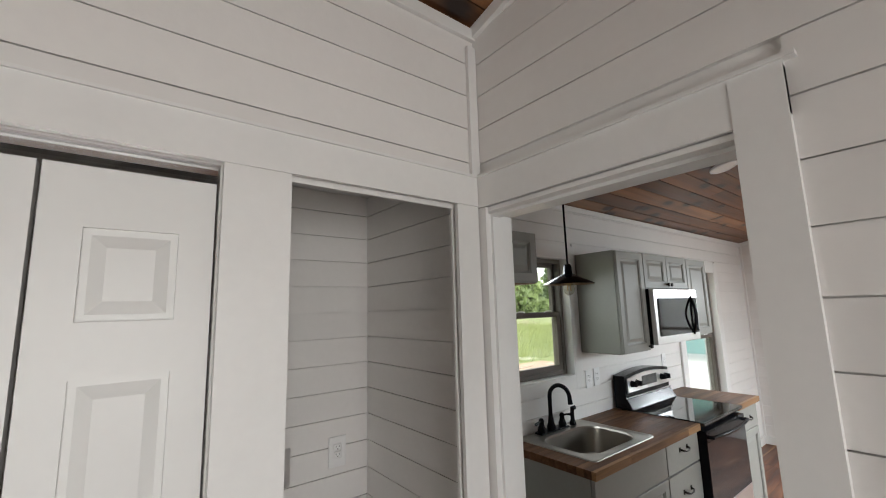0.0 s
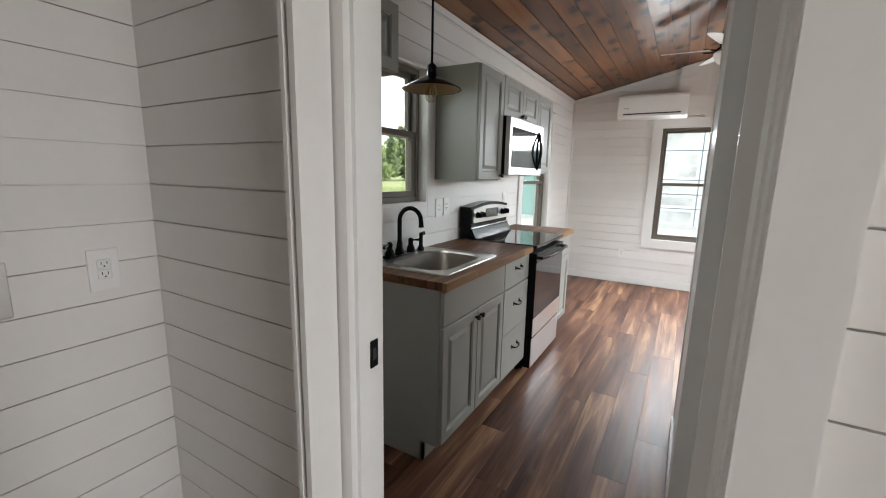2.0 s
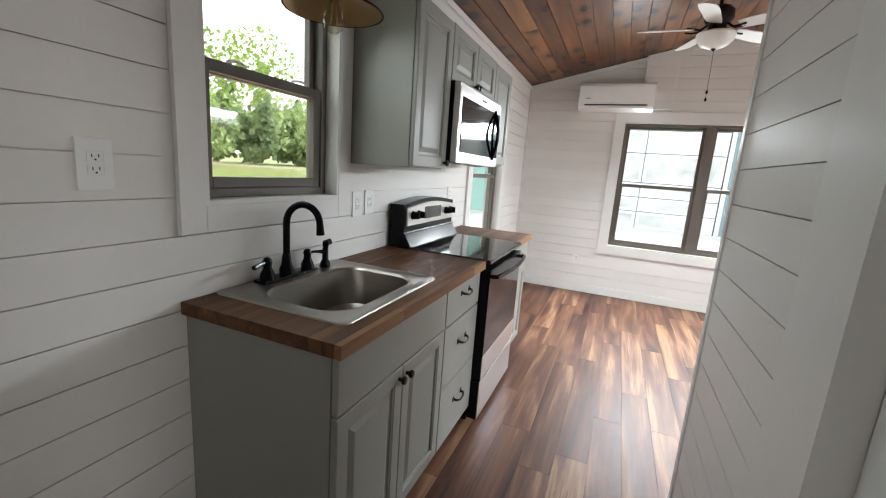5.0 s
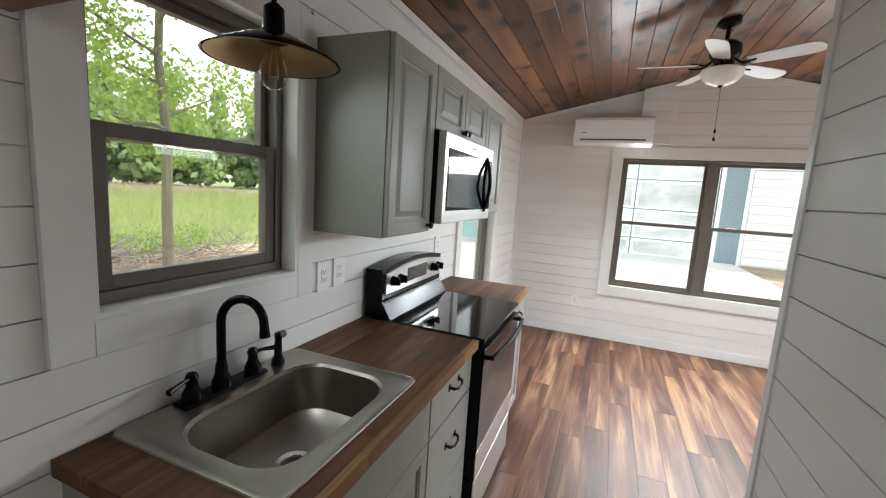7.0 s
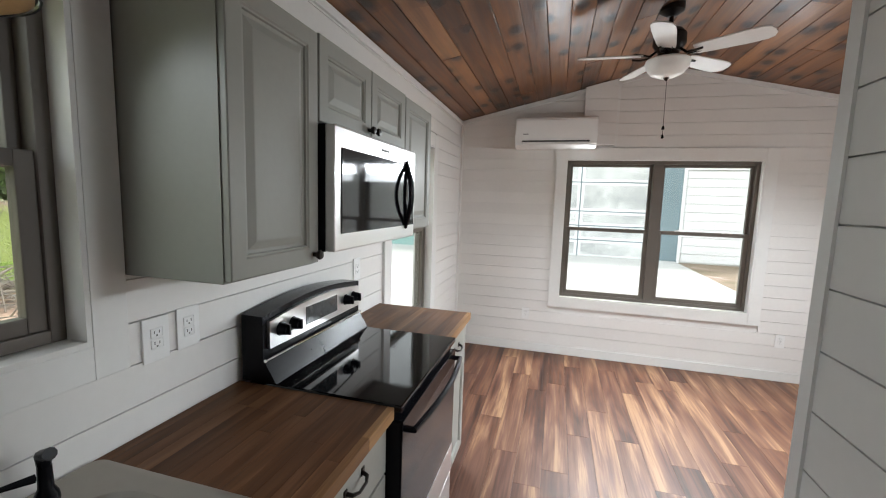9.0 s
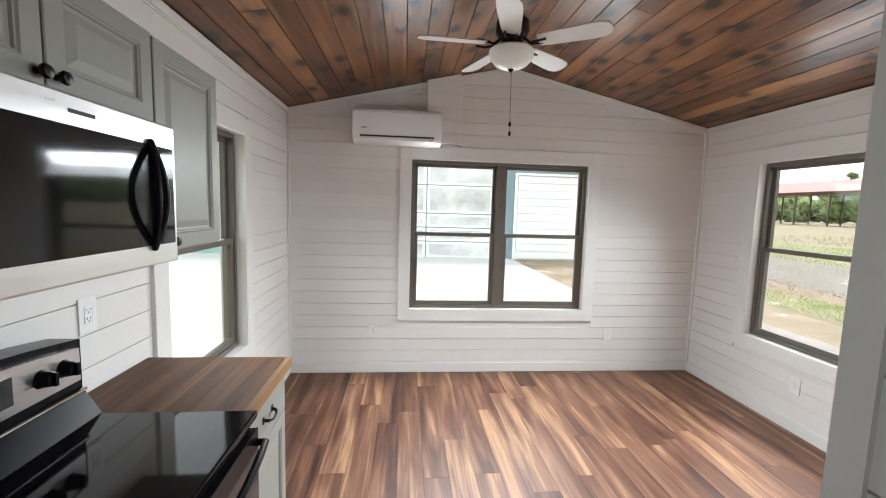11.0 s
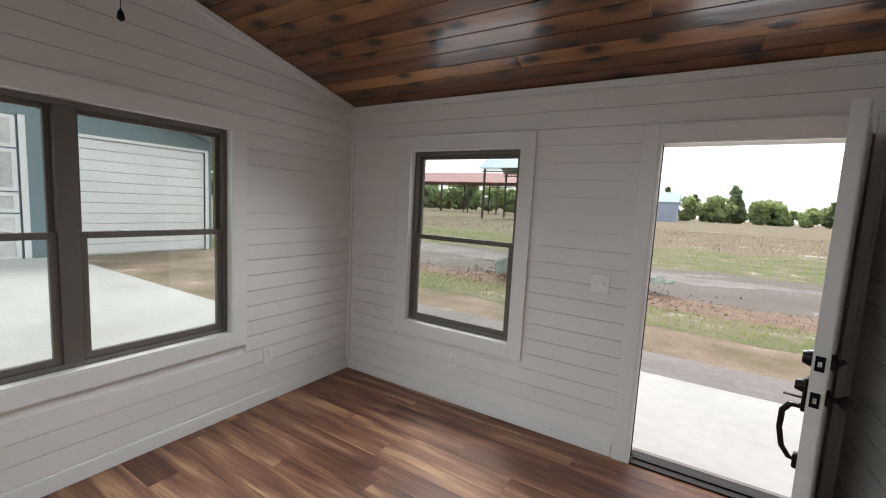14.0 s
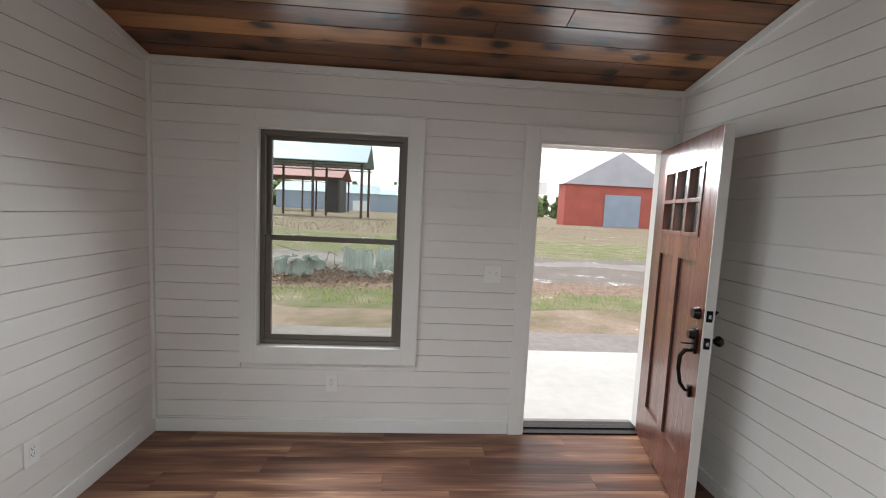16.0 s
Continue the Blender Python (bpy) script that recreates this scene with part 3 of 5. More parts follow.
run_board("crown_south", -XE, -XBOX, EAVE - 0.045, EAVE - 0.004, 0.016, MS, "white crown strip under the ceiling")
for (mm, sign, ends) in ((ME, -1, (-YN, -YS)), (MBX, 1, (YS, YBOX)), (MP, -1, (-YC, -YS))):
    bm = bmesh.new()
    a, b = ends
    peak = RIDGE_Y * sign
    for s, e in ((a, peak), (peak, b)):
        if s >= e:
            continue
        zs, ze = roof_z(sign * s), roof_z(sign * e)
        slab(bm, [(s, zs - 0.045), (e, ze - 0.045), (e, ze - 0.004), (s, zs - 0.004)], -0.016, 0)
    trim_piece("trim_crown", bm, mm, "white crown strip along the sloped ceiling")
run_board("crown_closet", XW, XP0, roof_z(YC) - 0.048, roof_z(YC) - 0.008, 0.016, MC, "white crown strip under the ceiling")


# ---- windows ----
def window(name, m, hole, label, lites=1):
    """Single-hung vinyl window set back in a white lined opening."""
    u0, u1, z0, z1 = hole
    w = thing(name, m, label, "window", "", "structure")
    bm = bmesh.new()
    for a in ((u0 + 0.0005, u0 + 0.012, z0, z1), (u1 - 0.012, u1 - 0.0005, z0, z1), (u0 + 0.012, u1 - 0.012, z0 + 0.0005, z0 + 0.014), (u0 + 0.012, u1 - 0.012, z1 - 0.012, z1 - 0.0005)):
        bx(bm, a[0], a[1], -0.016, 0.149, a[2], a[3])
    part("window_sill", bm, TRIM, w, "white painted liner and sill")
    u0, u1, z0, z1 = u0 + 0.0125, u1 - 0.0125, z0 + 0.0145, z1 - 0.0125
    d = 0.045
    f = 0.03
    bm = bmesh.new()
    bx(bm, u0, u0 + f, d, d + 0.08, z0, z1, 0.003), bx(bm, u1 - f, u1, d, d + 0.08, z0, z1, 0.003)
    bx(bm, u0 + f, u1 - f, d, d + 0.08, z0, z0 + f, 0.003), bx(bm, u0 + f, u1 - f, d, d + 0.08, z1 - f, z1, 0.003)
    part("window_frame", bm, SASH, w, "taupe vinyl window frame")
    if lites == 2:
        mid = (u0 + u1) / 2
        part("mullion", box(mid - 0.042, mid + 0.042, d - 0.006, d + 0.08, z0 + f, z1 - f, 0.003), SASH, w, "wide taupe mullion between two sashes")
        spans = ((u0 + f, mid - 0.042), (mid + 0.042, u1 - f))
    else:
        spans = ((u0 + f, u1 - f),)
    zm = (z0 + z1) / 2
    for a, b in spans:
        for low, high, dd, s in ((zm - 0.008, z1 - f, d + 0.042, 0.026), (z0 + f, zm + 0.03, d + 0.008, 0.036)):
            bm = bmesh.new()
            bx(bm, a, a + s, dd, dd + 0.03, low, high, 0.003), bx(bm, b - s, b, dd, dd + 0.03, low, high, 0.003)
            bx(bm, a + s, b - s, dd, dd + 0.03, low, low + s, 0.003), bx(bm, a + s, b - s, dd, dd + 0.03, high - s, high, 0.003)
            sash = part("sash", bm, SASH, w, "taupe vinyl sash")
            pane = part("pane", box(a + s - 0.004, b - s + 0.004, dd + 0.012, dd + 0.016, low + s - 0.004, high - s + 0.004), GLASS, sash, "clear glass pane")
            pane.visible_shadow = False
        for q in (0.24, 0.76):
            u = a + (b - a) * q
            pts = [(u - 0.038 + 0.076 * i / 8, d + 0.004 - 0.012 * math.sin(math.pi * i / 8), zm + 0.031 + 0.006 * math.sin(math.pi * i / 8)) for i in range(9)]
            part("tilt_latch", tube(bmesh.new(), pts, 0.0045, 6), PLASTIC, w, "pale curved sash latch", True)
    return w


window("window_1", MN, KWIN, "taupe single-hung kitchen window over the sink")
window("window_2", MN, NWIN, "taupe single-hung window beside the range counter")
window("window_3", ME, EWIN, "taupe double window in the gable wall", 2)
window("window_4", MS, SWIN, "taupe single-hung window beside the front door")
window("window_5", MS, BWIN, "taupe bedroom window", 2)


# ---- front door ----
front_door = thing("door_2", pose(2.918, -2.02, 0.0, 0, 0, 75.3), "open mahogany front door with six small panes", "door", "", "structure")
DW, DH, DT = 0.893, 1.99, 0.044
LITE = (0.17, 0.723, 1.46, 1.83)
PANELS = ((0.165, 0.405, 0.27, 1.32), (0.488, 0.728, 0.27, 1.32))
bm = core(0, DW, 0.012, DH, [LITE, *PANELS], -DT, -0.002)
part("leaf", bm, MAHOGANY, front_door, "mahogany-stained outer face")
for a in PANELS:
    bm = box(a[0] - 0.001, a[1] + 0.001, -DT + 0.014, -0.014, a[2] - 0.001, a[3] + 0.001)
    part("door_panel", bm, MAHOGANY, front_door)
    # near-black strips down both panel sides: shade of the recess put in as colour
    bm = bmesh.new()
    g = 0.007
    for q in ((a[0], a[0] + g, a[2], a[3]), (a[1] - g, a[1], a[2], a[3])):
        bx(bm, q[0], q[1], -DT + 0.006, -DT + 0.0142, q[2], q[3])
    part("panel_shade_strip", bm, SLOT, front_door, "dark strip put in as shade at the panel edge")
part("edge_strip", bx(box(DW - 0.001, DW + 0.004, -DT, 0, 0.012, DH), 0, DW, -0.002, 0.004, 0.012, DH), PRIMED, front_door, "pale primed door edge")
bm = bmesh.new()
cols, rows_ = 3, 2
for i in range(cols + 1):
    u = LITE[0] + (LITE[1] - LITE[0]) * i / cols
    bx(bm, u - 0.011, u + 0.011, -DT - 0.006, -0.004, LITE[2] - 0.01, LITE[3] + 0.01, 0.002)
for j in range(rows_ + 1):
    z = LITE[2] + (LITE[3] - LITE[2]) * j / rows_
    bx(bm, LITE[0] + 0.002, LITE[1] - 0.002, -DT - 0.0055, -0.0045, z - 0.011, z + 0.011, 0.002)
part("glazing_bars", bm, MAHOGANY, front_door, "mahogany glazing bars")
for i in range(cols):
    for j in range(rows_):
        a = LITE[0] + (LITE[1] - LITE[0]) * i / cols
        z = LITE[2] + (LITE[3] - LITE[2]) * j / rows_
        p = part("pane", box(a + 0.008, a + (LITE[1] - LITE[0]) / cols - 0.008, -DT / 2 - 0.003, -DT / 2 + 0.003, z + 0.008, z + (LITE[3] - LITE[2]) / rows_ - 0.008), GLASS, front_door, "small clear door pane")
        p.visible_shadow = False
HX = DW - 0.062
deadbolt = part("deadbolt", lathe(bmesh.new(), [(0.0, -DT - 0.03), (0.024, -DT - 0.03), (0.031, -DT - 0.012), (0.033, -DT)], (HX, 0, 1.075), 20, "Y"), BRONZE, front_door, "black round deadbolt", True)
part("thumb_turn", rod(rod(bmesh.new(), (HX, 0.004, 1.075), (HX, 0.018, 1.075), 0.03), (HX, 0.018, 1.065), (HX, 0.04, 1.09), 0.008), BRONZE, deadbolt, "", True)
bm = bmesh.new()
bx(bm, HX - 0.026, HX + 0.026, -DT - 0.016, -DT, 0.87, 1.0, 0.008)
lathe(bm, [(0.0, -DT - 0.04), (0.02, -DT - 0.04), (0.026, -DT - 0.02), (0.028, -DT - 0.01)], (HX, 0, 0.965), 18, "Y")
bx(bm, HX - 0.01, HX + 0.01, -DT - 0.07, -DT - 0.012, 0.915, 0.922, 0.002)
tube(bm, [(HX, -DT - 0.012, 0.885), (HX, -DT - 0.045, 0.882), (HX, -DT - 0.066, 0.85), (HX, -DT - 0.068, 0.78), (HX, -DT - 0.055, 0.71), (HX, -DT - 0.03, 0.675), (HX, -DT - 0.012, 0.672)], [0.011, 0.012, 0.011, 0.010, 0.010, 0.009, 0.008])
bx(bm, HX - 0.014, HX + 0.014, -DT - 0.018, -DT, 0.64, 0.7, 0.006)
part("handle_set", bm, BRONZE, front_door, "black thumb-latch grip handle", True)
bm = rod(bmesh.new(), (HX, 0.004, 0.94), (HX, 0.014, 0.94), 0.032)
lathe(bm, [(0.009, 0.014), (0.010, 0.035), (0.024, 0.05), (0.028, 0.062), (0.02, 0.075), (0.0, 0.078)], (HX, 0, 0.94), 18, "Y")
part("inner_knob", bm, BRONZE, front_door, "black round inner knob", True)
for z in (1.075, 0.94):
    part("latch_plate", box(DW + 0.003, DW + 0.0065, -0.036, -0.008, z - 0.028, z + 0.028, 0.001), BLACK, front_door, "black latch plate in the door edge")
    part("latch_bolt", box(DW + 0.005, DW + 0.012, -0.028, -0.016, z - 0.01, z + 0.01, 0.002), CHROME, front_door)
bm = bmesh.new()
bx(bm, -3.819, -3.803, -0.017, 0.15, 0, 2.004), bx(bm, -2.931, -2.9155, 0.03, 0.15, 0, 2.004), bx(bm, -3.802, -2.932, -0.017, 0.15, 1.99, 2.004)
setting("door_frame", bm, TRIM, "white front door frame", MS, "door frame")
setting("door_weatherstrip", box(-3.8025, -3.797, 0.045, 0.058, 0.02, 1.989), SLOT, "dark weatherstrip on the door frame", MS, "door frame")
setting("threshold", bx(box(-3.802, -2.932, -0.01, 0.16, -0.012, 0.012, 0.003), -3.79, -2.945, 0.05, 0.10, 0.012, 0.02, 0.003), BRONZE, "dark metal door threshold", MS, "threshold")
setting("door_sill", box(-3.85, -2.88, 0.155, 0.27, -0.12, -0.03), OLDCONC, "grey sill plate outside the door", MS, "threshold")


# ---- panelled white doors ----
def panel_door(name, m, w, h, label, cols=2):
    d = thing(name, m, label, "door", "", "structure")
    st = 0.11 if cols > 1 else 0.06
    us = [(st + i * ((w - st * (cols + 1)) / cols + st), st + i * ((w - st * (cols + 1)) / cols + st) + (w - st * (cols + 1)) / cols) for i in range(cols)]
    zs = [(0.22, 0.82), (0.95, 1.56), (1.655, h - 0.11)]
    holes = [(a, b, c, e) for a, b in us for c, e in zs]
    part("leaf", core(0, w, 0.01, h, holes, 0, 0.035), DOORWHITE, d)
    for a, b, c, e in holes:
        bm = bmesh.new()
        bx(bm, a - 0.001, b + 0.001, 0.010, 0.03, c - 0.001, e + 0.001)
        f = 0.035
        v = [bm.verts.new(p) for p in ((a + 0.012, 0.0101, c + 0.012), (b - 0.012, 0.0101, c + 0.012), (b - 0.012, 0.0101, e - 0.012), (a + 0.012, 0.0101, e - 0.012), (a + f, 0.002, c + f), (b - f, 0.002, c + f), (b - f, 0.002, e - f), (a + f, 0.002, e - f))]
        for q in ((0, 1, 5, 4), (1, 2, 6, 5), (2, 3, 7, 6), (3, 0, 4, 7), (4, 5, 6, 7)):
            bm.faces.new([v[i] for i in q])
        part("door_panel", bm, DOORWHITE, d, "raised panel")
    return d


panel_door("door_3", pose(1.927, YBOX - 0.045, 0, 0, 0, 180), 0.71, 1.982, "closed glossy white six-panel bathroom door")
panel_door("door_4", pose(0.041, YC + 0.03, 0), 0.262, 1.93, "closed white bifold closet door leaf", 1)
panel_door("door_5", pose(-0.228, YC + 0.03, 0), 0.262, 1.93, "closed white bifold closet door leaf", 1)
panel_door("door_6", pose(-0.497, YC + 0.03, 0), 0.262, 1.93, "closed white bifold closet door leaf", 1)
setting("closet_track", box(-0.9, 0.305, 0.02, 0.05, 1.945, 1.966), CHROME, "metal bifold door track in the closet head", MC, "track")


# ---- kitchen ----
def shaker(parent, u0, u1, z0, z1, y, name="door", knob=None, pull=None, label=""):
    """Raised-frame cabinet front at depth y facing -y."""
    f = 0.055 if u1 - u0 > 0.2 else 0.045
    # one surface of nested outlines: back edge, rounded face, moulding, groove, raised panel
    steps = ((0.0, 0.02), (0.0, 0.0025), (0.0025, 0.0), (f - 0.008, 0.0), (f - 0.004, 0.004), (f, 0.0045), (f + 0.002, 0.0105), (f + 0.010, 0.0115), (f + 0.030, 0.004), (f + 0.033, 0.0035))
    bm = bmesh.new()
    rings = [[bm.verts.new(p) for p in ((u0 + i, y + d, z0 + i), (u1 - i, y + d, z0 + i), (u1 - i, y + d, z1 - i), (u0 + i, y + d, z1 - i))] for i, d in steps]
    for p, q in zip(rings, rings[1:]):
        for i in range(4):
            bm.faces.new((p[i], p[(i + 1) % 4], q[(i + 1) % 4], q[i]))
    bm.faces.new(rings[-1]), bm.faces.new(rings[0])
    bmesh.ops.recalc_face_normals(bm, faces=bm.faces[:])
    d = part(name, bm, SAGE, parent, label)
    if knob:
        part("knob", lathe(bmesh.new(), [(0.0, y - 0.028), (0.012, y - 0.026), (0.015, y - 0.02), (0.012, y - 0.013), (0.006, y - 0.01), (0.007, y)], (knob[0], 0, knob[1]), 14, "Y"), BRONZE, d, "dark bronze round knob", True)
    return d


def pull(parent, u, z, y):
    pts = [(u - 0.045, y, z), (u - 0.04, y - 0.018, z - 0.004), (u - 0.02, y - 0.026, z - 0.009), (u + 0.02, y - 0.026, z - 0.009), (u + 0.04, y - 0.018, z - 0.004), (u + 0.045, y, z)]
    bm = tube(bmesh.new(), pts, [0.006, 0.006, 0.0045, 0.0045, 0.006, 0.006], 8)
    bx(bm, u - 0.056, u - 0.04, y - 0.004, y, z - 0.012, z + 0.012, 0.0015), bx(bm, u + 0.04, u + 0.056, y - 0.004, y, z - 0.012, z + 0.012, 0.0015)
    return part("handle", bm, BRONZE, parent, "dark bronze drawer pull", True)


YF = 1.347     # face of base cabinet fronts
I0 = Matrix.Identity(4)
sinkcab = thing("base_cabinet", I0, "grey-green painted sink base cabinet with two doors", "cabinet", "kitchen base cabinets")
for a in (1.922, 2.617):
    part("side_panel", box(a, a + 0.0195, YF + 0.021, YN - 0.001, 0.10, 0.872), SAGE, sinkcab)
part("bottom_board", box(1.942, 2.6165, YF + 0.021, YN - 0.001, 0.10, 0.118), SAGE, sinkcab)
part("back_board", box(1.942, 2.6165, YN - 0.012, YN - 0.001, 0.1185, 0.872), SAGE, sinkcab)
part("front_rail", box(1.942, 2.6165, YF + 0.021, YF + 0.04, 0.69, 0.872), SAGE, sinkcab)
part("toe_kick", box(1.922, 2.636, YF + 0.10, YF + 0.115, 0.001, 0.0995), SAGE, sinkcab)
part("side_foot", box(1.922, 1.942, YF + 0.10, YN - 0.001, 0.001, 0.0995), SAGE, sinkcab)
part("false_front", box(1.926, 2.632, YF, YF + 0.02, 0.70, 0.862, 0.003), SAGE, sinkcab, "plain false drawer front")
shaker(sinkcab, 1.926, 2.277, 0.115, 0.692, YF, knob=(2.253, 0.655))
shaker(sinkcab, 2.281, 2.632, 0.115, 0.692, YF, knob=(2.305, 0.655))
drawers = thing("base_cabinet", I0, "grey-green painted three-drawer base cabinet", "cabinet", "kitchen base cabinets")
part("body", box(2.637, 3.066, YF + 0.021, YN - 0.001, 0.10, 0.872), SAGE, drawers)
part("toe_kick", box(2.637, 3.066, YF + 0.10, YF + 0.115, 0.001, 0.0995), SAGE, drawers)
for lo, hi in ((0.115, 0.405), (0.411, 0.69), (0.70, 0.862)):
    d = part("drawer", box(2.641, 3.062, YF, YF + 0.02, lo, hi, 0.003), SAGE, drawers, "flat drawer front")
    pull(d, 2.852, (lo + hi) / 2 + 0.03, YF)
endcab = thing("base_cabinet", I0, "narrow grey-green base cabinet beside the range", "cabinet", "kitchen base cabinets")
part("body", box(3.762, 4.205, YF + 0.021, YN - 0.001, 0.10, 0.872), SAGE, endcab)
part("toe_kick", box(3.762, 4.205, YF + 0.10, YF + 0.115, 0.001, 0.0995), SAGE, endcab)
d = part("drawer", box(3.766, 4.201, YF, YF + 0.02, 0.70, 0.862, 0.003), SAGE, endcab, "flat drawer front")
pull(d, 3.985, 0.785, YF)
shaker(endcab, 3.766, 4.201, 0.115, 0.692, YF, knob=(3.795, 0.60))


def worktop(x0, x1, y0, y1, z0, z1, label, hole=None, seed=1):
    """Butcher block: glued staves along x, with a cut-out."""
    rng = random.Random(seed)
    top = thing("worktop", I0, label, "worktop")
    y = y0
    while y < y1 - 0.005:
        yy = min(y + (0.04 if y > y0 else 0.022), y1)
        if hole and yy > hole[2] and y < hole[3]:
            spans = ((x0, hole[0]), (hole[1], x1))
        else:
            spans = ((x0, x1),)
        for a, b in spans:
            x = a
            while x < b - 0.01:
                ln = min(b - x, 0.25 + rng.random() * 0.5)
                if b - x - ln < 0.08:
                    ln = b - x
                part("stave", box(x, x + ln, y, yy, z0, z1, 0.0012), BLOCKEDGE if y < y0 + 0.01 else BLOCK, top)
                x += ln
        y = yy
    return top


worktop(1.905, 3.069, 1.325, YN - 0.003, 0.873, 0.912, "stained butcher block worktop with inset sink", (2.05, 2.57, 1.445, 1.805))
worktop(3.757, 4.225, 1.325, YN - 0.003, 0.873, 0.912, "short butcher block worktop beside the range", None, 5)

# sink: drop-in bowl
sink = thing("kitchen_sink", pose(2.31, 1.64, 0.912), "square stainless steel drop-in sink", "sink")


def ring_pts(hx, hy, r, z, cx=0.0, cy=0.0, n=5):
    out = []
    for sx, sy, a0 in ((1, 1, 0), (-1, 1, 90), (-1, -1, 180), (1, -1, 270)):
        for i in range(n + 1):
            a = radians(a0 + 90 * i / n)
            out.append((cx + sx * (hx - r) + r * math.cos(a), cy + sy * (hy - r) + r * math.sin(a), z))
    return out


bm = bmesh.new()
loops = [ring_pts(0.305, 0.252, 0.03, 0.001), ring_pts(0.303, 0.250, 0.03, 0.006), ring_pts(0.290, 0.238, 0.03, 0.007), ring_pts(0.286, 0.234, 0.03, 0.0045), ring_pts(0.250, 0.172, 0.105, 0.0045, 0, -0.026), ring_pts(0.242, 0.164, 0.10, -0.004, 0, -0.026), ring_pts(0.228, 0.152, 0.09, -0.145, 0, -0.026), ring_pts(0.19, 0.118, 0.075, -0.172, 0, -0.026), ring_pts(0.03, 0.03, 0.029, -0.178, 0, -0.026)]
vl = [[bm.verts.new(p) for p in lp] for lp in loops]
for a, b in zip(vl, vl[1:]):
    for i in range(len(a)):
        bm.faces.new((a[i], a[(i + 1) % len(a)], b[(i + 1) % len(a)], b[i]))
bm.faces.new(vl[-1])
bmesh.ops.recalc_face_normals(bm, faces=bm.faces[:])
part("bowl", bm, SINKSTEEL, sink, "", True)
part("drain", lathe(bmesh.new(), [(0.057, -0.176), (0.055, -0.172), (0.04, -0.174), (0.036, -0.178), (0.0, -0.178)], (0, -0.026, 0), 20), CHROME, sink, "round chrome drain", True)
part("drain_basket", lathe(bmesh.new(), [(0.032, -0.1775), (0.03, -0.1755), (0.006, -0.1755), (0.006, -0.168), (0.0, -0.168)], (0, -0.026, 0), 14), SLOT, sink, "dark strainer basket")
faucet = thing("kitchen_faucet", pose(2.283, 1.848, 0.9165), "matte black two-handle gooseneck faucet on the sink", "faucet")
part("base_plate", box(-0.135, 0.135, -0.028, 0.028, 0, 0.012, 0.005), BLACK, faucet, "", True)
bm = lathe(bmesh.new(), [(0.026, 0.012), (0.026, 0.03), (0.018, 0.05), (0.016, 0.075), (0.012, 0.09)], (-0.01, 0, 0), 16)
arc = [(-0.01, 0, 0.08), (-0.01, 0, 0.2)] + [(-0.01 + (0.06 - 0.06 * math.cos(radians(a))) * 0.36, (-0.06 + 0.06 * math.cos(radians(a))) * 0.95, 0.2 + 0.07 * math.sin(radians(a))) for a in range(15, 181, 15)] + [(0.034, -0.116, 0.165)]
tube(bm, arc, [0.0125] * (len(arc) - 2) + [0.0125, 0.015], 12)
part("spout", bm, BLACK, faucet, "tall curved spout", True)
for sx in (-1, 1):
    x = 0.1 * sx
    bm = lathe(bmesh.new(), [(0.025, 0.012), (0.024, 0.03), (0.015, 0.05), (0.014, 0.065), (0.017, 0.072), (0.012, 0.085), (0.0, 0.09)], (x, 0, 0), 16)
    tube(bm, [(x, 0, 0.072), (x + sx * 0.03, -0.01, 0.074), (x + sx * 0.075, -0.02, 0.068)], [0.006, 0.0055, 0.009], 8)
    part("handle", bm, BLACK, faucet, "black lever handle", True)
bm = lathe(bmesh.new(), [(0.022, -0.002), (0.02, 0.015), (0.013, 0.03), (0.012, 0.075)], (0.2, -0.005, 0), 14)
tube(bm, [(0.2, -0.005, 0.07), (0.198, -0.008, 0.1), (0.197, -0.03, 0.108)], [0.011, 0.014, 0.013], 10)
part("side_sprayer", bm, BLACK, faucet, "black side sprayer", True)

# range
stove = thing("kitchen_range", pose(3.413, 0, 0), "freestanding electric range, black glass top and stainless door", "range")
hw = 0.342
part("body", box(-hw, hw, 1.36, 1.885, 0.02, 0.895, 0.004), BLACK, stove, "black enamel side panels")
part("cooktop", box(-hw - 0.002, hw + 0.002, 1.300, 1.80, 0.896, 0.918, 0.006), BGLASS, stove, "black glass cooktop")
bm = bmesh.new()
n = 12
top = [(-hw + 2 * hw * i / n, 1.145 + 0.03 * math.sin(math.pi * i / n)) for i in range(n + 1)]
slab(bm, [(-hw, 0.918), (hw, 0.918)] + top[::-1], 1.80, 1.885)
back = part("control_back", bm, BLACK, stove, "black arched backguard")
bm = bmesh.new()
fr = [(-hw + 0.02 + (2 * hw - 0.04) * i / n, 1.125 + 0.026 * math.sin(math.pi * i / n)) for i in range(n + 1)]
slab(bm, [(-hw + 0.02, 1.03), (hw - 0.02, 1.03)] + fr[::-1], 1.788, 1.8)
part("control_panel", bm, STEEL, stove, "stainless control panel")
bm = bmesh.new()
v = [bm.verts.new(p) for p in ((-hw, 1.795, 0.99), (hw, 1.795, 0.99), (hw, 1.75, 0.919), (-hw, 1.75, 0.919), (-hw, 1.80, 0.99), (hw, 1.80, 0.99), (hw, 1.80, 0.919), (-hw, 1.80, 0.919))]
for q in ((0, 1, 2, 3), (0, 4, 5, 1), (0, 3, 7, 4), (1, 5, 6, 2), (3, 2, 6, 7)):
    bm.faces.new([v[i] for i in q])
bmesh.ops.recalc_face_normals(bm, faces=bm.faces[:])
part("vent_apron", bm, BLACK, stove, "glossy black sloped apron")
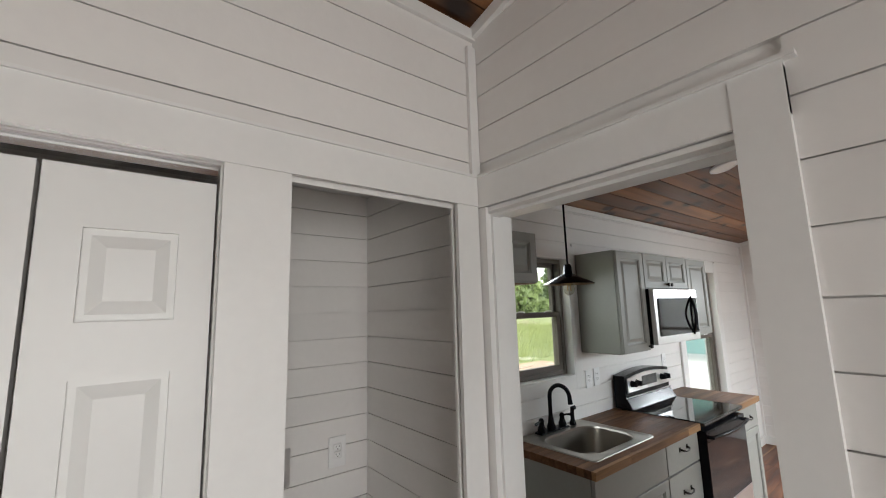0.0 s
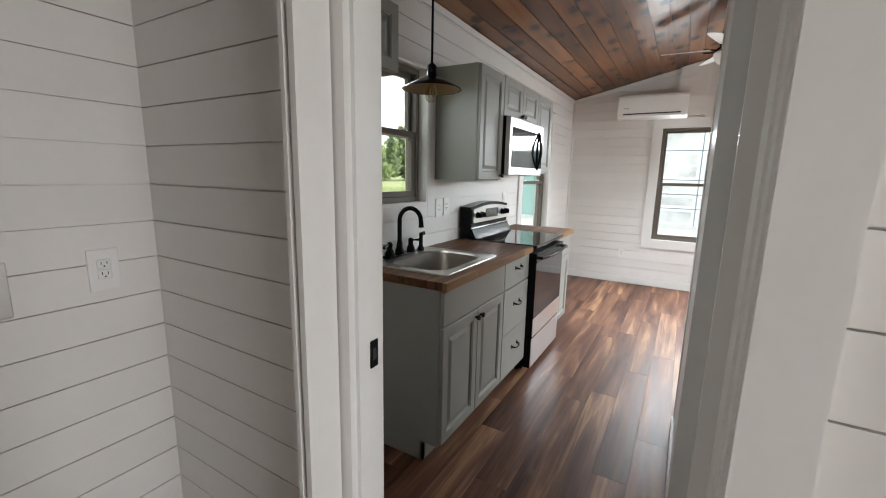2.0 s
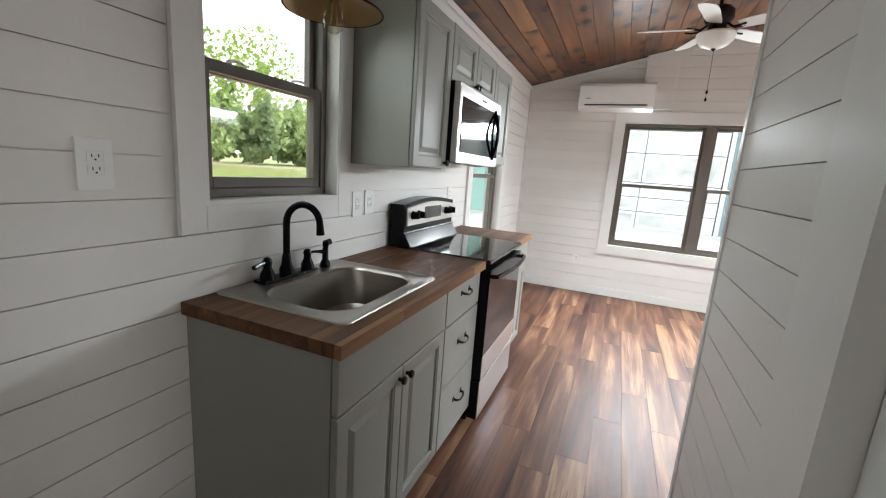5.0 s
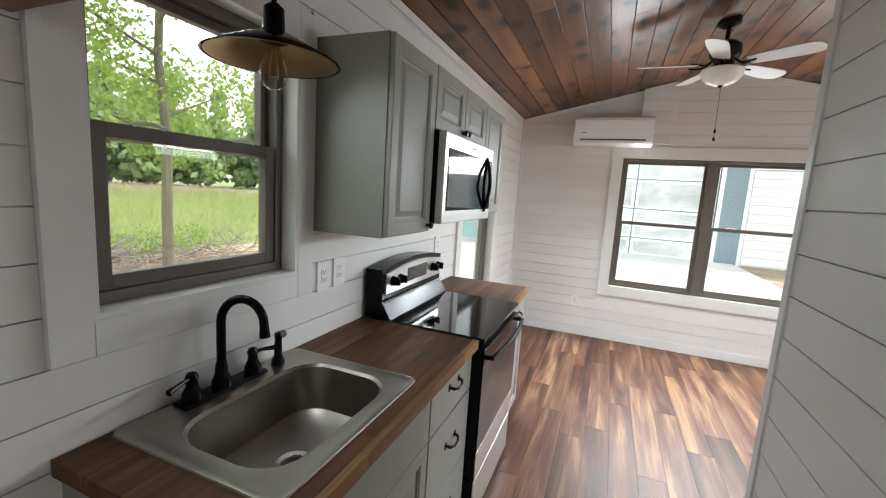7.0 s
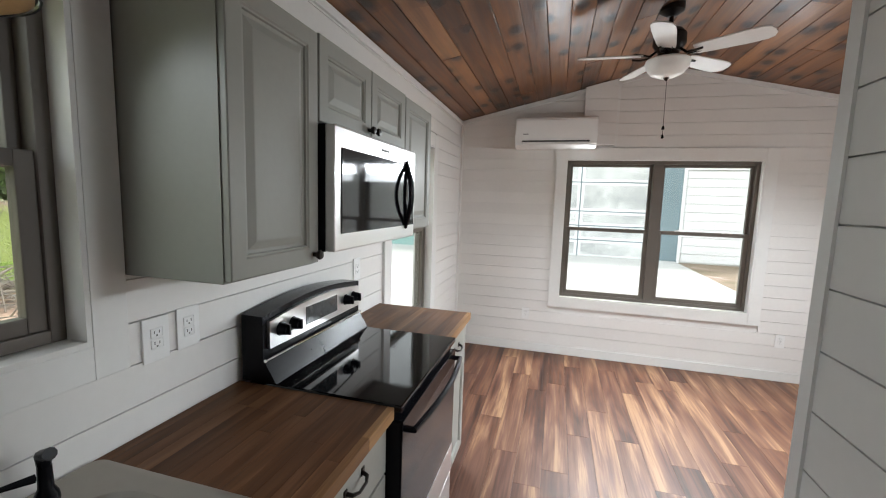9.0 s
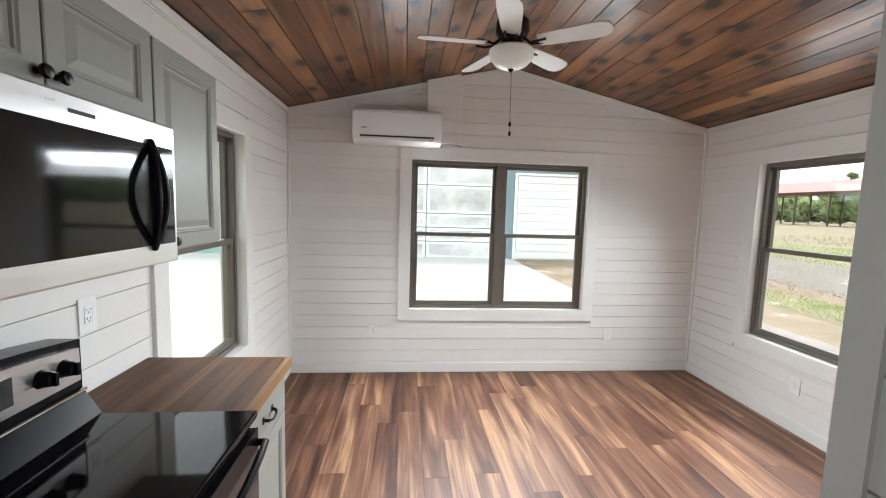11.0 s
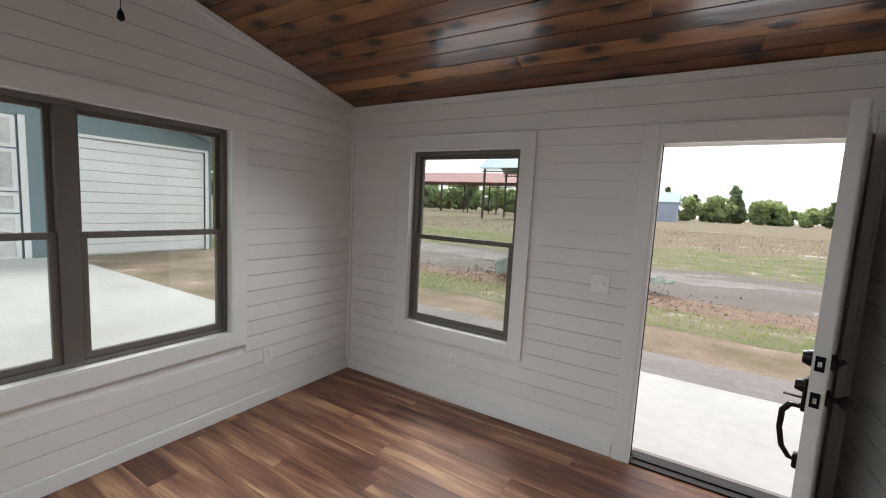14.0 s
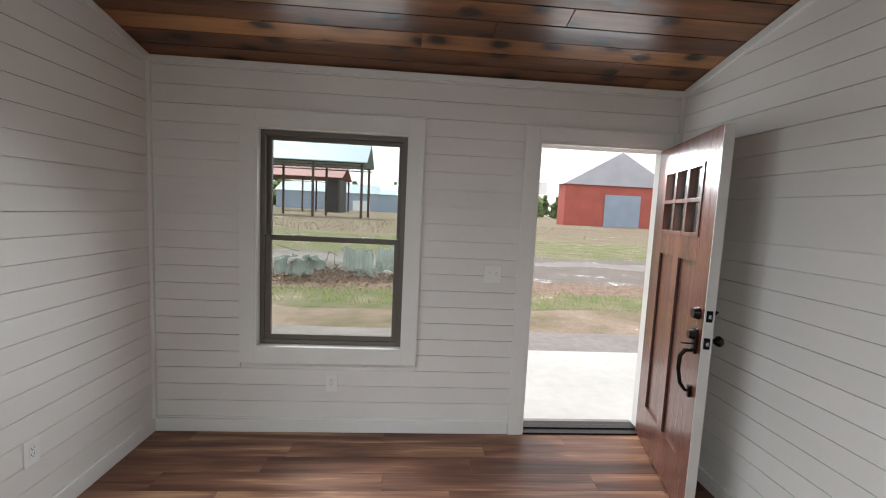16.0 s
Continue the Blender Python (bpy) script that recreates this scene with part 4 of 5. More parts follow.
part("vent_trim", rod(bmesh.new(), (-hw, 1.792, 0.994), (hw, 1.792, 0.994), 0.006), CHROME, stove)
part("display", box(-0.115, 0.115, 1.785, 1.7885, 1.055, 1.125, 0.001), DISPLAY, stove, "dark clock display")
for u in (-0.265, -0.195, 0.195, 0.265):
    k = part("knob", lathe(bmesh.new(), [(0.0, 1.757), (0.018, 1.758), (0.02, 1.765), (0.023, 1.786), (0.025, 1.788)], (u, 0, 1.085), 16, "Y"), BLACK, stove, "black control knob", True)
    part("knob_grip", box(u - 0.005, u + 0.005, 1.748, 1.76, 1.067, 1.103, 0.002), BLACK, k)
door = part("oven_door", box(-hw + 0.004, hw - 0.004, 1.302, 1.358, 0.265, 0.865, 0.006), BLACK, stove, "black-sided oven door")
part("lower_rail", box(-hw + 0.006, hw - 0.006, 1.298, 1.3025, 0.268, 0.40, 0.002), STEEL, door, "stainless lower door rail")
part("oven_window", box(-hw + 0.004, hw - 0.004, 1.2985, 1.3025, 0.402, 0.80, 0.002), OVENGLASS, door, "dark glass oven window")
part("door_trim", box(-hw + 0.004, hw - 0.004, 1.2978, 1.3024, 0.801, 0.866, 0.002), BLACK, door, "black upper door band")
bm = tube(bmesh.new(), [(-hw + 0.03, 1.305, 0.83)] + [(-hw + 0.03 + (2 * hw - 0.06) * i / 10, 1.268 - 0.024 * math.sin(math.pi * i / 10), 0.832) for i in range(11)] + [(hw - 0.03, 1.305, 0.83)], 0.011, 10)
part("oven_handle", bm, BLACK, door, "bowed black handle", True)
drawer_box = part("storage_drawer", box(-hw + 0.004, hw - 0.004, 1.306, 1.358, 0.035, 0.255, 0.005), BLACK, stove, "black-sided lower drawer")
part("drawer_face", box(-hw + 0.006, hw - 0.006, 1.301, 1.3065, 0.04, 0.252, 0.003), STEEL, drawer_box, "stainless drawer face")
part("toe_base", box(-hw + 0.02, hw - 0.02, 1.40, 1.87, 0.0, 0.02), BLACK, stove)

# upper cabinets
YU = 1.576
def upper(u0, u1, z0, z1, label, doors, knobs):
    c = thing("upper_cabinet", I0, label, "cabinet", "kitchen wall cabinets")
    part("body", box(u0, u1, YU + 0.0205, YN - 0.001, z0, z1), SAGE, c)
    part("underside", box(u0 + 0.002, u1 - 0.002, YU + 0.022, YN - 0.003, z0 - 0.003, z0 + 0.002), RAW if z1 > 2.05 else SAGE, c, "unpainted bottom board")
    w = (u1 - u0) / doors
    for i in range(doors):
        shaker(c, u0 + i * w + 0.003, u0 + (i + 1) * w - 0.003, z0 + 0.004, z1 - 0.004, YU, knob=knobs[i])
    return c


upper(1.135, 1.90, 1.785, 2.055, "grey-green wall cabinet over the fridge space", 2, [(1.50, 1.81), (1.535, 1.81)])
upper(2.70, 3.055, 1.345, 2.02, "tall grey-green wall cabinet beside the window", 1, [(3.028, 1.375)])
upper(3.058, 3.768, 1.768, 2.025, "short grey-green cabinet over the microwave", 2, [(3.39, 1.80), (3.436, 1.80)])
upper(3.771, 4.165, 1.40, 2.02, "narrow grey-green wall cabinet past the microwave", 1, [(3.83, 1.43)])

mw = thing("microwave", pose(3.415, 0, 0), "over-the-range stainless microwave with black window", "microwave")
part("body", box(-0.353, 0.353, 1.56, 1.895, 1.385, 1.765), BLACK, mw, "black metal case")
mdoor = part("door", box(-0.355, 0.355, 1.525, 1.559, 1.38, 1.764, 0.006), STEEL, mw, "stainless door frame")
part("door_window", box(-0.318, 0.25, 1.5215, 1.5255, 1.435, 1.70, 0.002), BGLASS, mdoor, "mirror-like black glass")
part("control_strip", box(0.253, 0.338, 1.5215, 1.5255, 1.435, 1.70, 0.002), BGLASS, mdoor, "black control strip")
pts = [(0.232 + 0.0 * i, 1.523 - 0.035 * math.sin(math.pi * i / 12), 1.425 + 0.285 * i / 12) for i in range(13)]
bm = tube(bmesh.new(), [(p[0] + 0.006 - 0.034 * math.sin(math.pi * i / 12), p[1], p[2]) for i, p in enumerate(pts)], 0.0085, 8)
tube(bm, [(p[0] + 0.006 + 0.03 * math.sin(math.pi * i / 12), p[1] + 0.015 * math.sin(math.pi * i / 12), p[2]) for i, p in enumerate(pts)], 0.0085, 8)
part("handle", bm, BLACK, mdoor, "black lens-shaped handle", True)
part("maker_mark", box(-0.02, 0.05, 1.5238, 1.5255, 1.725, 1.733), SLOT, mdoor, "small grey maker's mark")
part("vent_grille", box(-0.345, 0.345, 1.57, 1.86, 1.378, 1.386), BLACK, mw, "black underside vent")
part("task_lamp", box(0.2, 0.3, 1.60, 1.66, 1.374, 1.3785, 0.001), BLACK, mw)


def wall_plate(m, label, rockers=0, outlets=1, w=0.075):
    """Cover plate at m (outward is +y, the room -y)."""
    o = thing("wall_outlet" if outlets else "light_switch", m, label, "outlet" if outlets else "switch")
    part("cover_plate", box(-w / 2, w / 2, -0.006, 0, -0.06, 0.06, 0.002), PLASTIC, o)
    for i in range(outlets and 2):
        f = part("socket_face", box(-0.017, 0.017, -0.008, -0.005, 0.005 + 0.03 * i - 0.03, 0.031 + 0.03 * i - 0.03, 0.003), PLASTIC, o)
        z = 0.02 + 0.03 * i - 0.03
        part("slots", bx(bx(box(-0.008, -0.006, -0.0086, -0.007, z - 0.004, z + 0.004), 0.006, 0.008, -0.0086, -0.007, z - 0.004, z + 0.004), -0.002, 0.002, -0.0086, -0.007, z - 0.011, z - 0.007), SLOT, f)
    for i in range(rockers):
        u = (i - (rockers - 1) / 2) * 0.046
        part("toggle", box(u - 0.005, u + 0.005, -0.014, -0.005, -0.012, 0.012, 0.002), PLASTIC, o)
    return o


def at(m, u, z):
    return m @ pose(u, -0.0005, z)


wall_plate(at(MN, 1.72, 1.30), "white duplex outlet on the shiplap by the window")
wall_plate(at(MN, 2.775, 1.155), "white duplex outlet over the worktop")
wall_plate(at(MN, 2.875, 1.16), "white outlet and switch plate over the worktop")
wall_plate(at(MN, 3.92, 1.17), "white outlet past the range")
wall_plate(at(MN, 0.92, 1.085), "white duplex outlet in the laundry nook")
wall_plate(at(ME, -1.14, 0.40), "white duplex outlet low on the gable wall")
wall_plate(at(ME, 1.14, 0.375), "white duplex outlet low on the gable wall")
wall_plate(at(MS, -5.12, 0.345), "white duplex outlet under the window")
wall_plate(at(MS, -4.075, 1.12), "white double switch plate by the front door", 2, 0, 0.115)
dryer = thing("dryer_outlet", at(MN, 0.665, 1.07), "large recessed dryer socket with steel plate", "outlet")
part("steel_plate", box(-0.06, 0.06, -0.006, 0, -0.07, 0.07, 0.002), STEEL, dryer)
part("socket_face", lathe(bmesh.new(), [(0.0, -0.010), (0.03, -0.010), (0.034, -0.006)], (0, 0, 0), 18, "Y"), BLACK, dryer, "round black socket")

# pendant
pend = thing("pendant_lamp", pose(2.235, 1.625, 0.024), "black pendant lamp with brass-lined shade and clear bulb", "lamp")
pz = roof_z(1.625)
part("ceiling_canopy", lathe(bmesh.new(), [(0.06, pz + 0.012), (0.058, pz - 0.022), (0.01, pz - 0.03)], (0, 0, 0), 20), BLACK, pend, "", True)
part("rod", rod(bmesh.new(), (0, 0, 1.86), (0, 0, pz - 0.02), 0.006), BLACK, pend)
part("socket_cap", lathe(bmesh.new(), [(0.011, 1.885), (0.022, 1.875), (0.024, 1.83), (0.032, 1.815), (0.034, 1.805)], (0, 0, 0), 18), BLACK, pend, "", True)
part("shade", lathe(bmesh.new(), [(0.034, 1.822), (0.075, 1.802), (0.145, 1.768), (0.149, 1.763), (0.146, 1.763), (0.14, 1.768), (0.074, 1.799), (0.034, 1.817)], (0, 0, 0), 32), BLACK, pend, "black conical shade", True)
part("shade_lining", lathe(bmesh.new(), [(0.02, 1.813), (0.072, 1.7965), (0.142, 1.7635), (0.14, 1.7632), (0.07, 1.794), (0.02, 1.8105)], (0, 0, 0), 32), BRASS, pend, "brass inner lining", True)
part("bulb", lathe(bmesh.new(), [(0.013, 1.80), (0.014, 1.785), (0.03, 1.755), (0.033, 1.735), (0.026, 1.712), (0.01, 1.70), (0.0, 1.698)], (0, 0, 0), 16), BULB, pend, "clear filament bulb", True)
bm = bmesh.new()
for i in range(4):
    a = i * math.pi / 2
    tube(bm, [(0.006 * math.cos(a), 0.006 * math.sin(a), 1.785), (0.014 * math.cos(a), 0.014 * math.sin(a), 1.725)], 0.0018, 4)
part("filament", bm, FILAMENT, pend)

# mini split
ac = thing("air_conditioner", pose(XE, 0.942, 0, 0, 0, -90), "white wall-mounted mini-split air conditioner", "air conditioner")
bm = bmesh.new()
prof = [(-0.001, 2.09), (-0.14, 2.085), (-0.195, 2.115), (-0.222, 2.19), (-0.222, 2.345), (-0.20, 2.368), (-0.001, 2.37)]
a = [bm.verts.new((-0.375, y, z)) for y, z in prof]
b = [bm.verts.new((0.375, y, z)) for y, z in prof]
bm.faces.new(a), bm.faces.new(b)
for i in range(len(a)):
    bm.faces.new((a[i], b[i], b[(i + 1) % len(a)], a[(i + 1) % len(a)]))
bmesh.ops.recalc_face_normals(bm, faces=bm.faces[:])
bmesh.ops.bevel(bm, geom=bm.edges[:], offset=0.008, segments=2, affect="EDGES")
part("case", bm, PLASTIC, ac, "", True)
part("air_slot", box(-0.31, 0.31, -0.214, -0.18, 2.138, 2.150), SLOT, ac, "dark air slot")
part("flap", box(-0.31, 0.31, -0.206, -0.17, 2.112, 2.132, 0.004), PLASTIC, ac, "long white air flap")
part("maker_mark", box(-0.3, -0.25, -0.2232, -0.221, 2.205, 2.211), SLOT, ac)
chase = setting("wall_chase", slab(bmesh.new(), [(-0.69, 2.125), (-0.40, 2.125), (-0.40, roof_z(0.40) - 0.004), (-0.69, roof_z(0.69) - 0.004)], -0.07, 0.0), WHITE, "boxed white shiplap chase beside the air conditioner", ME)
for z in (2.216, 2.328, 2.44, 2.55, 2.66):
    part("board", box(-0.686, -0.404, -0.0775, -0.0705, z + 0.002, min(z + 0.109, roof_z(0.69) - 0.006)) if z < 2.6 else slab(bmesh.new(), [(-0.686, z + 0.002), (-0.404, z + 0.002), (-0.404, roof_z(0.404) - 0.006), (-0.686, roof_z(0.686) - 0.006)], -0.0775, -0.0705), WHITE, chase)
part("board", box(-0.686, -0.404, -0.0775, -0.0705, 2.128, 2.2145), WHITE, chase)
trim_piece("trim_chase", slab(bmesh.new(), [(-0.40, 2.11), (-0.375, 2.11), (-0.375, roof_z(0.375) - 0.05), (-0.40, roof_z(0.4) - 0.05)], -0.05, 0), ME, "white edge trim on the chase")

# smoke detector / wafer light
sy = 1.10
disc = thing("ceiling_disc_light", pose(3.33, sy, roof_z(sy), -math.degrees(math.atan(PITCH))), "slim white round wafer light on the pine ceiling", "light")
part("ring", lathe(bmesh.new(), [(0.085, 0.002), (0.084, -0.01), (0.07, -0.016), (0.068, -0.012)], (0, 0, 0), 28), PLASTIC, disc, "", True)
part("lens", lathe(bmesh.new(), [(0.0685, 0.0), (0.0685, -0.013), (0.0, -0.014)], (0, 0, 0), 28), FROST, disc, "", True)

# ceiling fan
fan = thing("ceiling_fan", pose(4.85, 0.285, 0), "five-blade ceiling fan with frosted bowl light", "fan")
fz = roof_z(0.285)
part("canopy", lathe(bmesh.new(), [(0.07, fz + 0.015), (0.068, fz - 0.03), (0.03, fz - 0.055), (0.014, fz - 0.06)], (0, 0, 0), 24), BRONZE, fan, "", True)
part("downrod", rod(bmesh.new(), (0, 0, 2.6), (0, 0, fz - 0.05), 0.013), BRONZE, fan)
part("motor", lathe(bmesh.new(), [(0.03, 2.63), (0.07, 2.62), (0.092, 2.595), (0.094, 2.54), (0.075, 2.51), (0.06, 2.49), (0.062, 2.455), (0.05, 2.446)], (0, 0, 0), 28), BRONZE, fan, "dark bronze motor", True)
part("light_bowl", lathe(bmesh.new(), [(0.122, 2.446), (0.127, 2.436), (0.118, 2.40), (0.09, 2.366), (0.045, 2.346), (0.0, 2.342)], (0, 0, 0), 32), FROST, fan, "frosted white glass bowl", True)
part("finial", lathe(bmesh.new(), [(0.016, 2.35), (0.017, 2.342), (0.007, 2.33), (0.0, 2.324)], (0, 0, 0), 14), BRONZE, fan, "", True)
part("pull_chain", tube(bmesh.new(), [(0, -0.004, 2.33), (0, -0.006, 2.2), (0.0, -0.008, 2.04)], 0.0016, 6), BRONZE, fan)
for z, y in ((2.045, -0.008), (1.992, -0.008)):
    part("chain_bob", lathe(bmesh.new(), [(0.0, z - 0.016), (0.009, z - 0.01), (0.007, z + 0.004), (0.002, z + 0.014)], (0, y, 0), 12), BLACK, fan, "", True)
part("pull_cord", tube(bmesh.new(), [(0, -0.008, 2.04), (0, -0.008, 2.0)], 0.0012, 5), BRONZE, fan)
for i in range(5):
    az = radians(164 + 72 * i)
    R = Matrix.Rotation(az, 4, "Z")
    bm = bmesh.new()
    out = [(0.15, -0.045), (0.2, -0.052), (0.40, -0.062), (0.48, -0.06), (0.515, -0.045), (0.53, -0.015), (0.53, 0.015), (0.515, 0.045), (0.48, 0.06), (0.40, 0.062), (0.2, 0.052), (0.15, 0.045)]
    a = [bm.verts.new((x, y, 2.475 - y * 0.22)) for x, y in out]
    b = [bm.verts.new((x, y, 2.481 - y * 0.22)) for x, y in out]
    bm.faces.new(a[::-1]), bm.faces.new(b)
    for k in range(len(a)):
        bm.faces.new((a[k], a[(k + 1) % len(a)], b[(k + 1) % len(a)], b[k]))
    bmesh.ops.transform(bm, matrix=R, verts=bm.verts[:])
    bl = part("blade", bm, BLADE, fan, "pale whitewashed blade")
    bm = tube(bmesh.new(), [(0.07, 0, 2.50), (0.11, 0.015, 2.468), (0.15, 0.03, 2.472), (0.2, 0.03, 2.478)], 0.007, 6)
    tube(bm, [(0.07, 0, 2.50), (0.11, -0.015, 2.466), (0.15, -0.03, 2.462), (0.2, -0.03, 2.466)], 0.007, 6)
    bmesh.ops.transform(bm, matrix=R, verts=bm.verts[:])
    part("blade_bracket", bm, BRONZE, bl, "dark scrolled bracket", True)


# ---- outdoors ----
GZ = -0.22
bm = bmesh.new()
bmesh.ops.create_grid(bm, x_segments=60, y_segments=60, size=1500)
ground = part("ground", bm, GROUND)
ground.matrix_world = pose(0, 0, GZ)
tagged(ground, "bare dirt with patchy grass", "ground", "", "structure")


def uneven_band(name, x0, x1, y0, y1, top, mat, label, wave, seed):
    """Strip of ground whose long edges wander; wave: how far, in metres."""
    rng = random.Random(seed)
    n = 90
    ph = [rng.uniform(0, 6.3) for _ in range(8)]
    bm = bmesh.new()
    def edge(x, k):
        return wave * (0.5 * math.sin(x * 0.31 + ph[k]) + 0.35 * math.sin(x * 0.83 + ph[k + 1]) + 0.3 * math.sin(x * 1.9 + ph[k + 2]) + 0.2 * rng.uniform(-1, 1))
    rows = []
    for i in range(n + 1):
        u = 2 * i / n - 1
        x = (x0 + x1) / 2 + (x1 - x0) / 2 * (0.25 * u + 0.75 * u ** 3)
        lo, hi = y0 + edge(x, 0), y1 + edge(x, 4)
        rows.append([bm.verts.new(p) for p in ((x, lo - 0.25, GZ - 0.03), (x, lo, top), (x, hi, top), (x, hi + 0.25, GZ - 0.03))])
    for p, q in zip(rows, rows[1:]):
        for k in range(3):
            bm.faces.new((p[k], q[k], q[k + 1], p[k + 1]))
    bm.faces.new(rows[0]), bm.faces.new(rows[-1])
    bmesh.ops.recalc_face_normals(bm, faces=bm.faces[:])
    return setting(name, bm, mat, label, None, "ground")


setting("ground_field_north", box(-300, 300, 4.5, 400, GZ - 0.3, GZ + 0.006), LAWN, "bright green grass field", None, "ground")
setting("ground_weeds_south", box(-300, 400, -400, -26, GZ - 0.3, GZ + 0.006), STRAW, "dry brown weeds beyond the dirt", None, "ground")
uneven_band("ground_grey_dirt", -60, 80, -16.5, -8.6, GZ + 0.008, GREYDIRT, "grey-brown churned dirt", 0.6, 51)
uneven_band("ground_grass_strip", -60, 80, -26.5, -15.6, GZ + 0.012, MIXED, "thin green grass strip", 0.9, 52)
uneven_band("ground_litter_south", -40, 60, -9.4, -7.9, GZ + 0.012, RUBBLE, "reddish brown leaf litter at the edge of the dirt", 0.35, 53)
uneven_band("ground_grass_patch", -40, 60, -8.1, -6.7, GZ + 0.016, MIXED, "patchy green grass strip", 0.35, 54)
uneven_band("ground_gravel_patch", -16, 14, -14.2, -12.6, GZ + 0.012, OLDCONC, "pale crushed gravel across the dirt", 0.7, 55)
setting("pavement_porch", box(-2.5, 5.6, -4.12, -2.15, GZ - 0.1, -0.13, 0.01), CONCRETE, "pale concrete porch slab", None, "pavement")
setting("pavement_old", box(-6, 9.5, -5.1, -4.13, GZ - 0.1, GZ + 0.03, 0.01), OLDCONC, "cracked old grey concrete strip", None, "pavement")
setting("pavement_drive", box(6.45, 16.75, -2.9, 5.6, GZ - 0.1, GZ + 0.05, 0.01), CONCRETE, "pale concrete drive slab", None, "pavement")

setting("pavement_drive_north", box(9, 16.75, 5.61, 8.0, GZ - 0.1, GZ + 0.05, 0.01), CONCRETE, "pale concrete drive slab", None, "pavement")

# metal garage building facing the gable window
gar = thing("garage_building", I0, "teal-grey steel garage with white overhead doors", "building")
X = 16.8
bm = core(-9.5, 6.55, GZ, 3.1, [(-2.0, 2.22, GZ, 3.55 - 0.46), (3.05, 6.36, GZ, 2.78)], 0.0, 0.15, [(-9.5, 3.1), (6.55, 3.1), (0, 4.9), (-9.5, 4.9)])
MG = pose(X, 0, 0, 0, 0, -90)
w = part("wall", bm, TEAL, gar, "teal-grey steel wall")
w.matrix_basis = MG
w = part("side_wall", box(X + 0.15, X + 14, -6.55, -6.4, GZ, 3.1), TEAL, gar)
bm = bmesh.new()
slab(bm, [(6.55 + 0.75, 2.98), (6.55 + 0.75, 3.06), (-0.5, 5.1), (-0.5, 5.02)], -0.7, 14)
w = part("roof", bm, BLUEROOF, gar, "metal roof with overhanging eave")
w.matrix_basis = MG
w = part("north_wing_wall", box(-9.5, -3.6, -0.03, -0.001, GZ, 4.0), TURQ, gar, "pale turquoise wall section")
w.matrix_basis = MG
d1 = part("overhead_door", box(-2.0, 2.22, 0.05, 0.09, GZ, 3.09), TEAL, gar, "white panel door with cloudy reflections in its colour")
d1.matrix_basis = MG
for lo, hi in ((GZ, 0.38), (0.38, 0.87), (0.87, 1.36), (1.36, 2.34), (2.34, 3.09)):
    for a, b in ((-1.98, -0.17), (-0.13, 2.18)):
        section = part("door_section", core(a, b, lo + 0.018, hi - 0.018, [(a + 0.09, b - 0.09, lo + 0.1, hi - 0.1)], 0.015, 0.048), ROLLUP, d1, "white section frame")
        part("section_panel", box(a + 0.091, b - 0.091, 0.03, 0.047, lo + 0.101, hi - 0.101), CLOUDY, section, "panel with cloudy tree reflections in its colour")
d2 = part("overhead_door", box(3.05, 6.36, 0.06, 0.09, GZ, 2.78), CLOUDY, gar, "white ribbed overhead door")
d2.matrix_basis = MG
for i in range(11):
    z = GZ + 0.04 + i * 0.27
    part("door_section", box(3.07, 6.34, 0.03, 0.062, z, min(z + 0.256, 2.77), 0.012), ROLLUP, d2)
f = part("door_trim", bx(bx(box(2.95, 3.05, -0.02, 0.06, GZ, 2.85), 6.36, 6.46, -0.02, 0.06, GZ, 2.85), 3.05, 6.36, -0.02, 0.06, 2.78, 2.86), ROLLUP, gar, "white door trim")
f.matrix_basis = MG
f = part("door_trim", bx(box(2.22, 2.34, -0.02, 0.06, GZ, 3.1), -2.1, -2.0, -0.02, 0.06, GZ, 3.1), ROLLUP, gar, "white door trim")
f.matrix_basis = MG


def open_shed(name, x0, x1, y0, y1, eave, ridge, roofmat, label, nposts, r=0.12):
    s = thing(name, I0, label, "shed")
    bm = bmesh.new()
    ym = (y0 + y1) / 2
    for ya, yb in ((y0 - 0.6, ym), (y1 + 0.6, ym)):
        v = [bm.verts.new(p) for p in ((x0 - 0.8, ya, eave), (x1 + 0.8, ya, eave), (x1 + 0.8, yb, ridge), (x0 - 0.8, yb, ridge), (x0 - 0.8, ya, eave + 0.1), (x1 + 0.8, ya, eave + 0.1), (x1 + 0.8, yb, ridge + 0.1), (x0 - 0.8, yb, ridge + 0.1))]
        for q in ((0, 1, 2, 3), (7, 6, 5, 4), (0, 4, 5, 1), (1, 5, 6, 2), (3, 2, 6, 7), (0, 3, 7, 4)):
            bm.faces.new([v[i] for i in q])
    bmesh.ops.recalc_face_normals(bm, faces=bm.faces[:])
    part("roof", bm, roofmat, s, "sheet metal roof")
    for i in range(nposts):
        x = x0 + (x1 - x0) * i / (nposts - 1)
        for y in (y0, y1):
            part("post", rod(bmesh.new(), (x, y, GZ), (x, y, eave), r, r, 8), RUST, s)
    bm = bmesh.new()
    for y in (y0, y1):
        bx(bm, x0 - 0.5, x1 + 0.5, y - 0.08, y + 0.08, eave - 0.55, eave - 0.4), bx(bm, x0 - 0.5, x1 + 0.5, y - 0.08, y + 0.08, eave - 0.12, eave)
        k = int((x1 - x0) / 1.2)
        for i in range(k):
            x = x0 + (x1 - x0) * i / k
            rod(bm, (x, y, eave - 0.5), (x + 0.6, y, eave - 0.05), 0.04, 0.04, 5), rod(bm, (x + 0.6, y, eave - 0.05), (x + 1.2, y, eave - 0.5), 0.04, 0.04, 5)
    part("truss", bm, RUST, s, "rusty open truss")
    return s


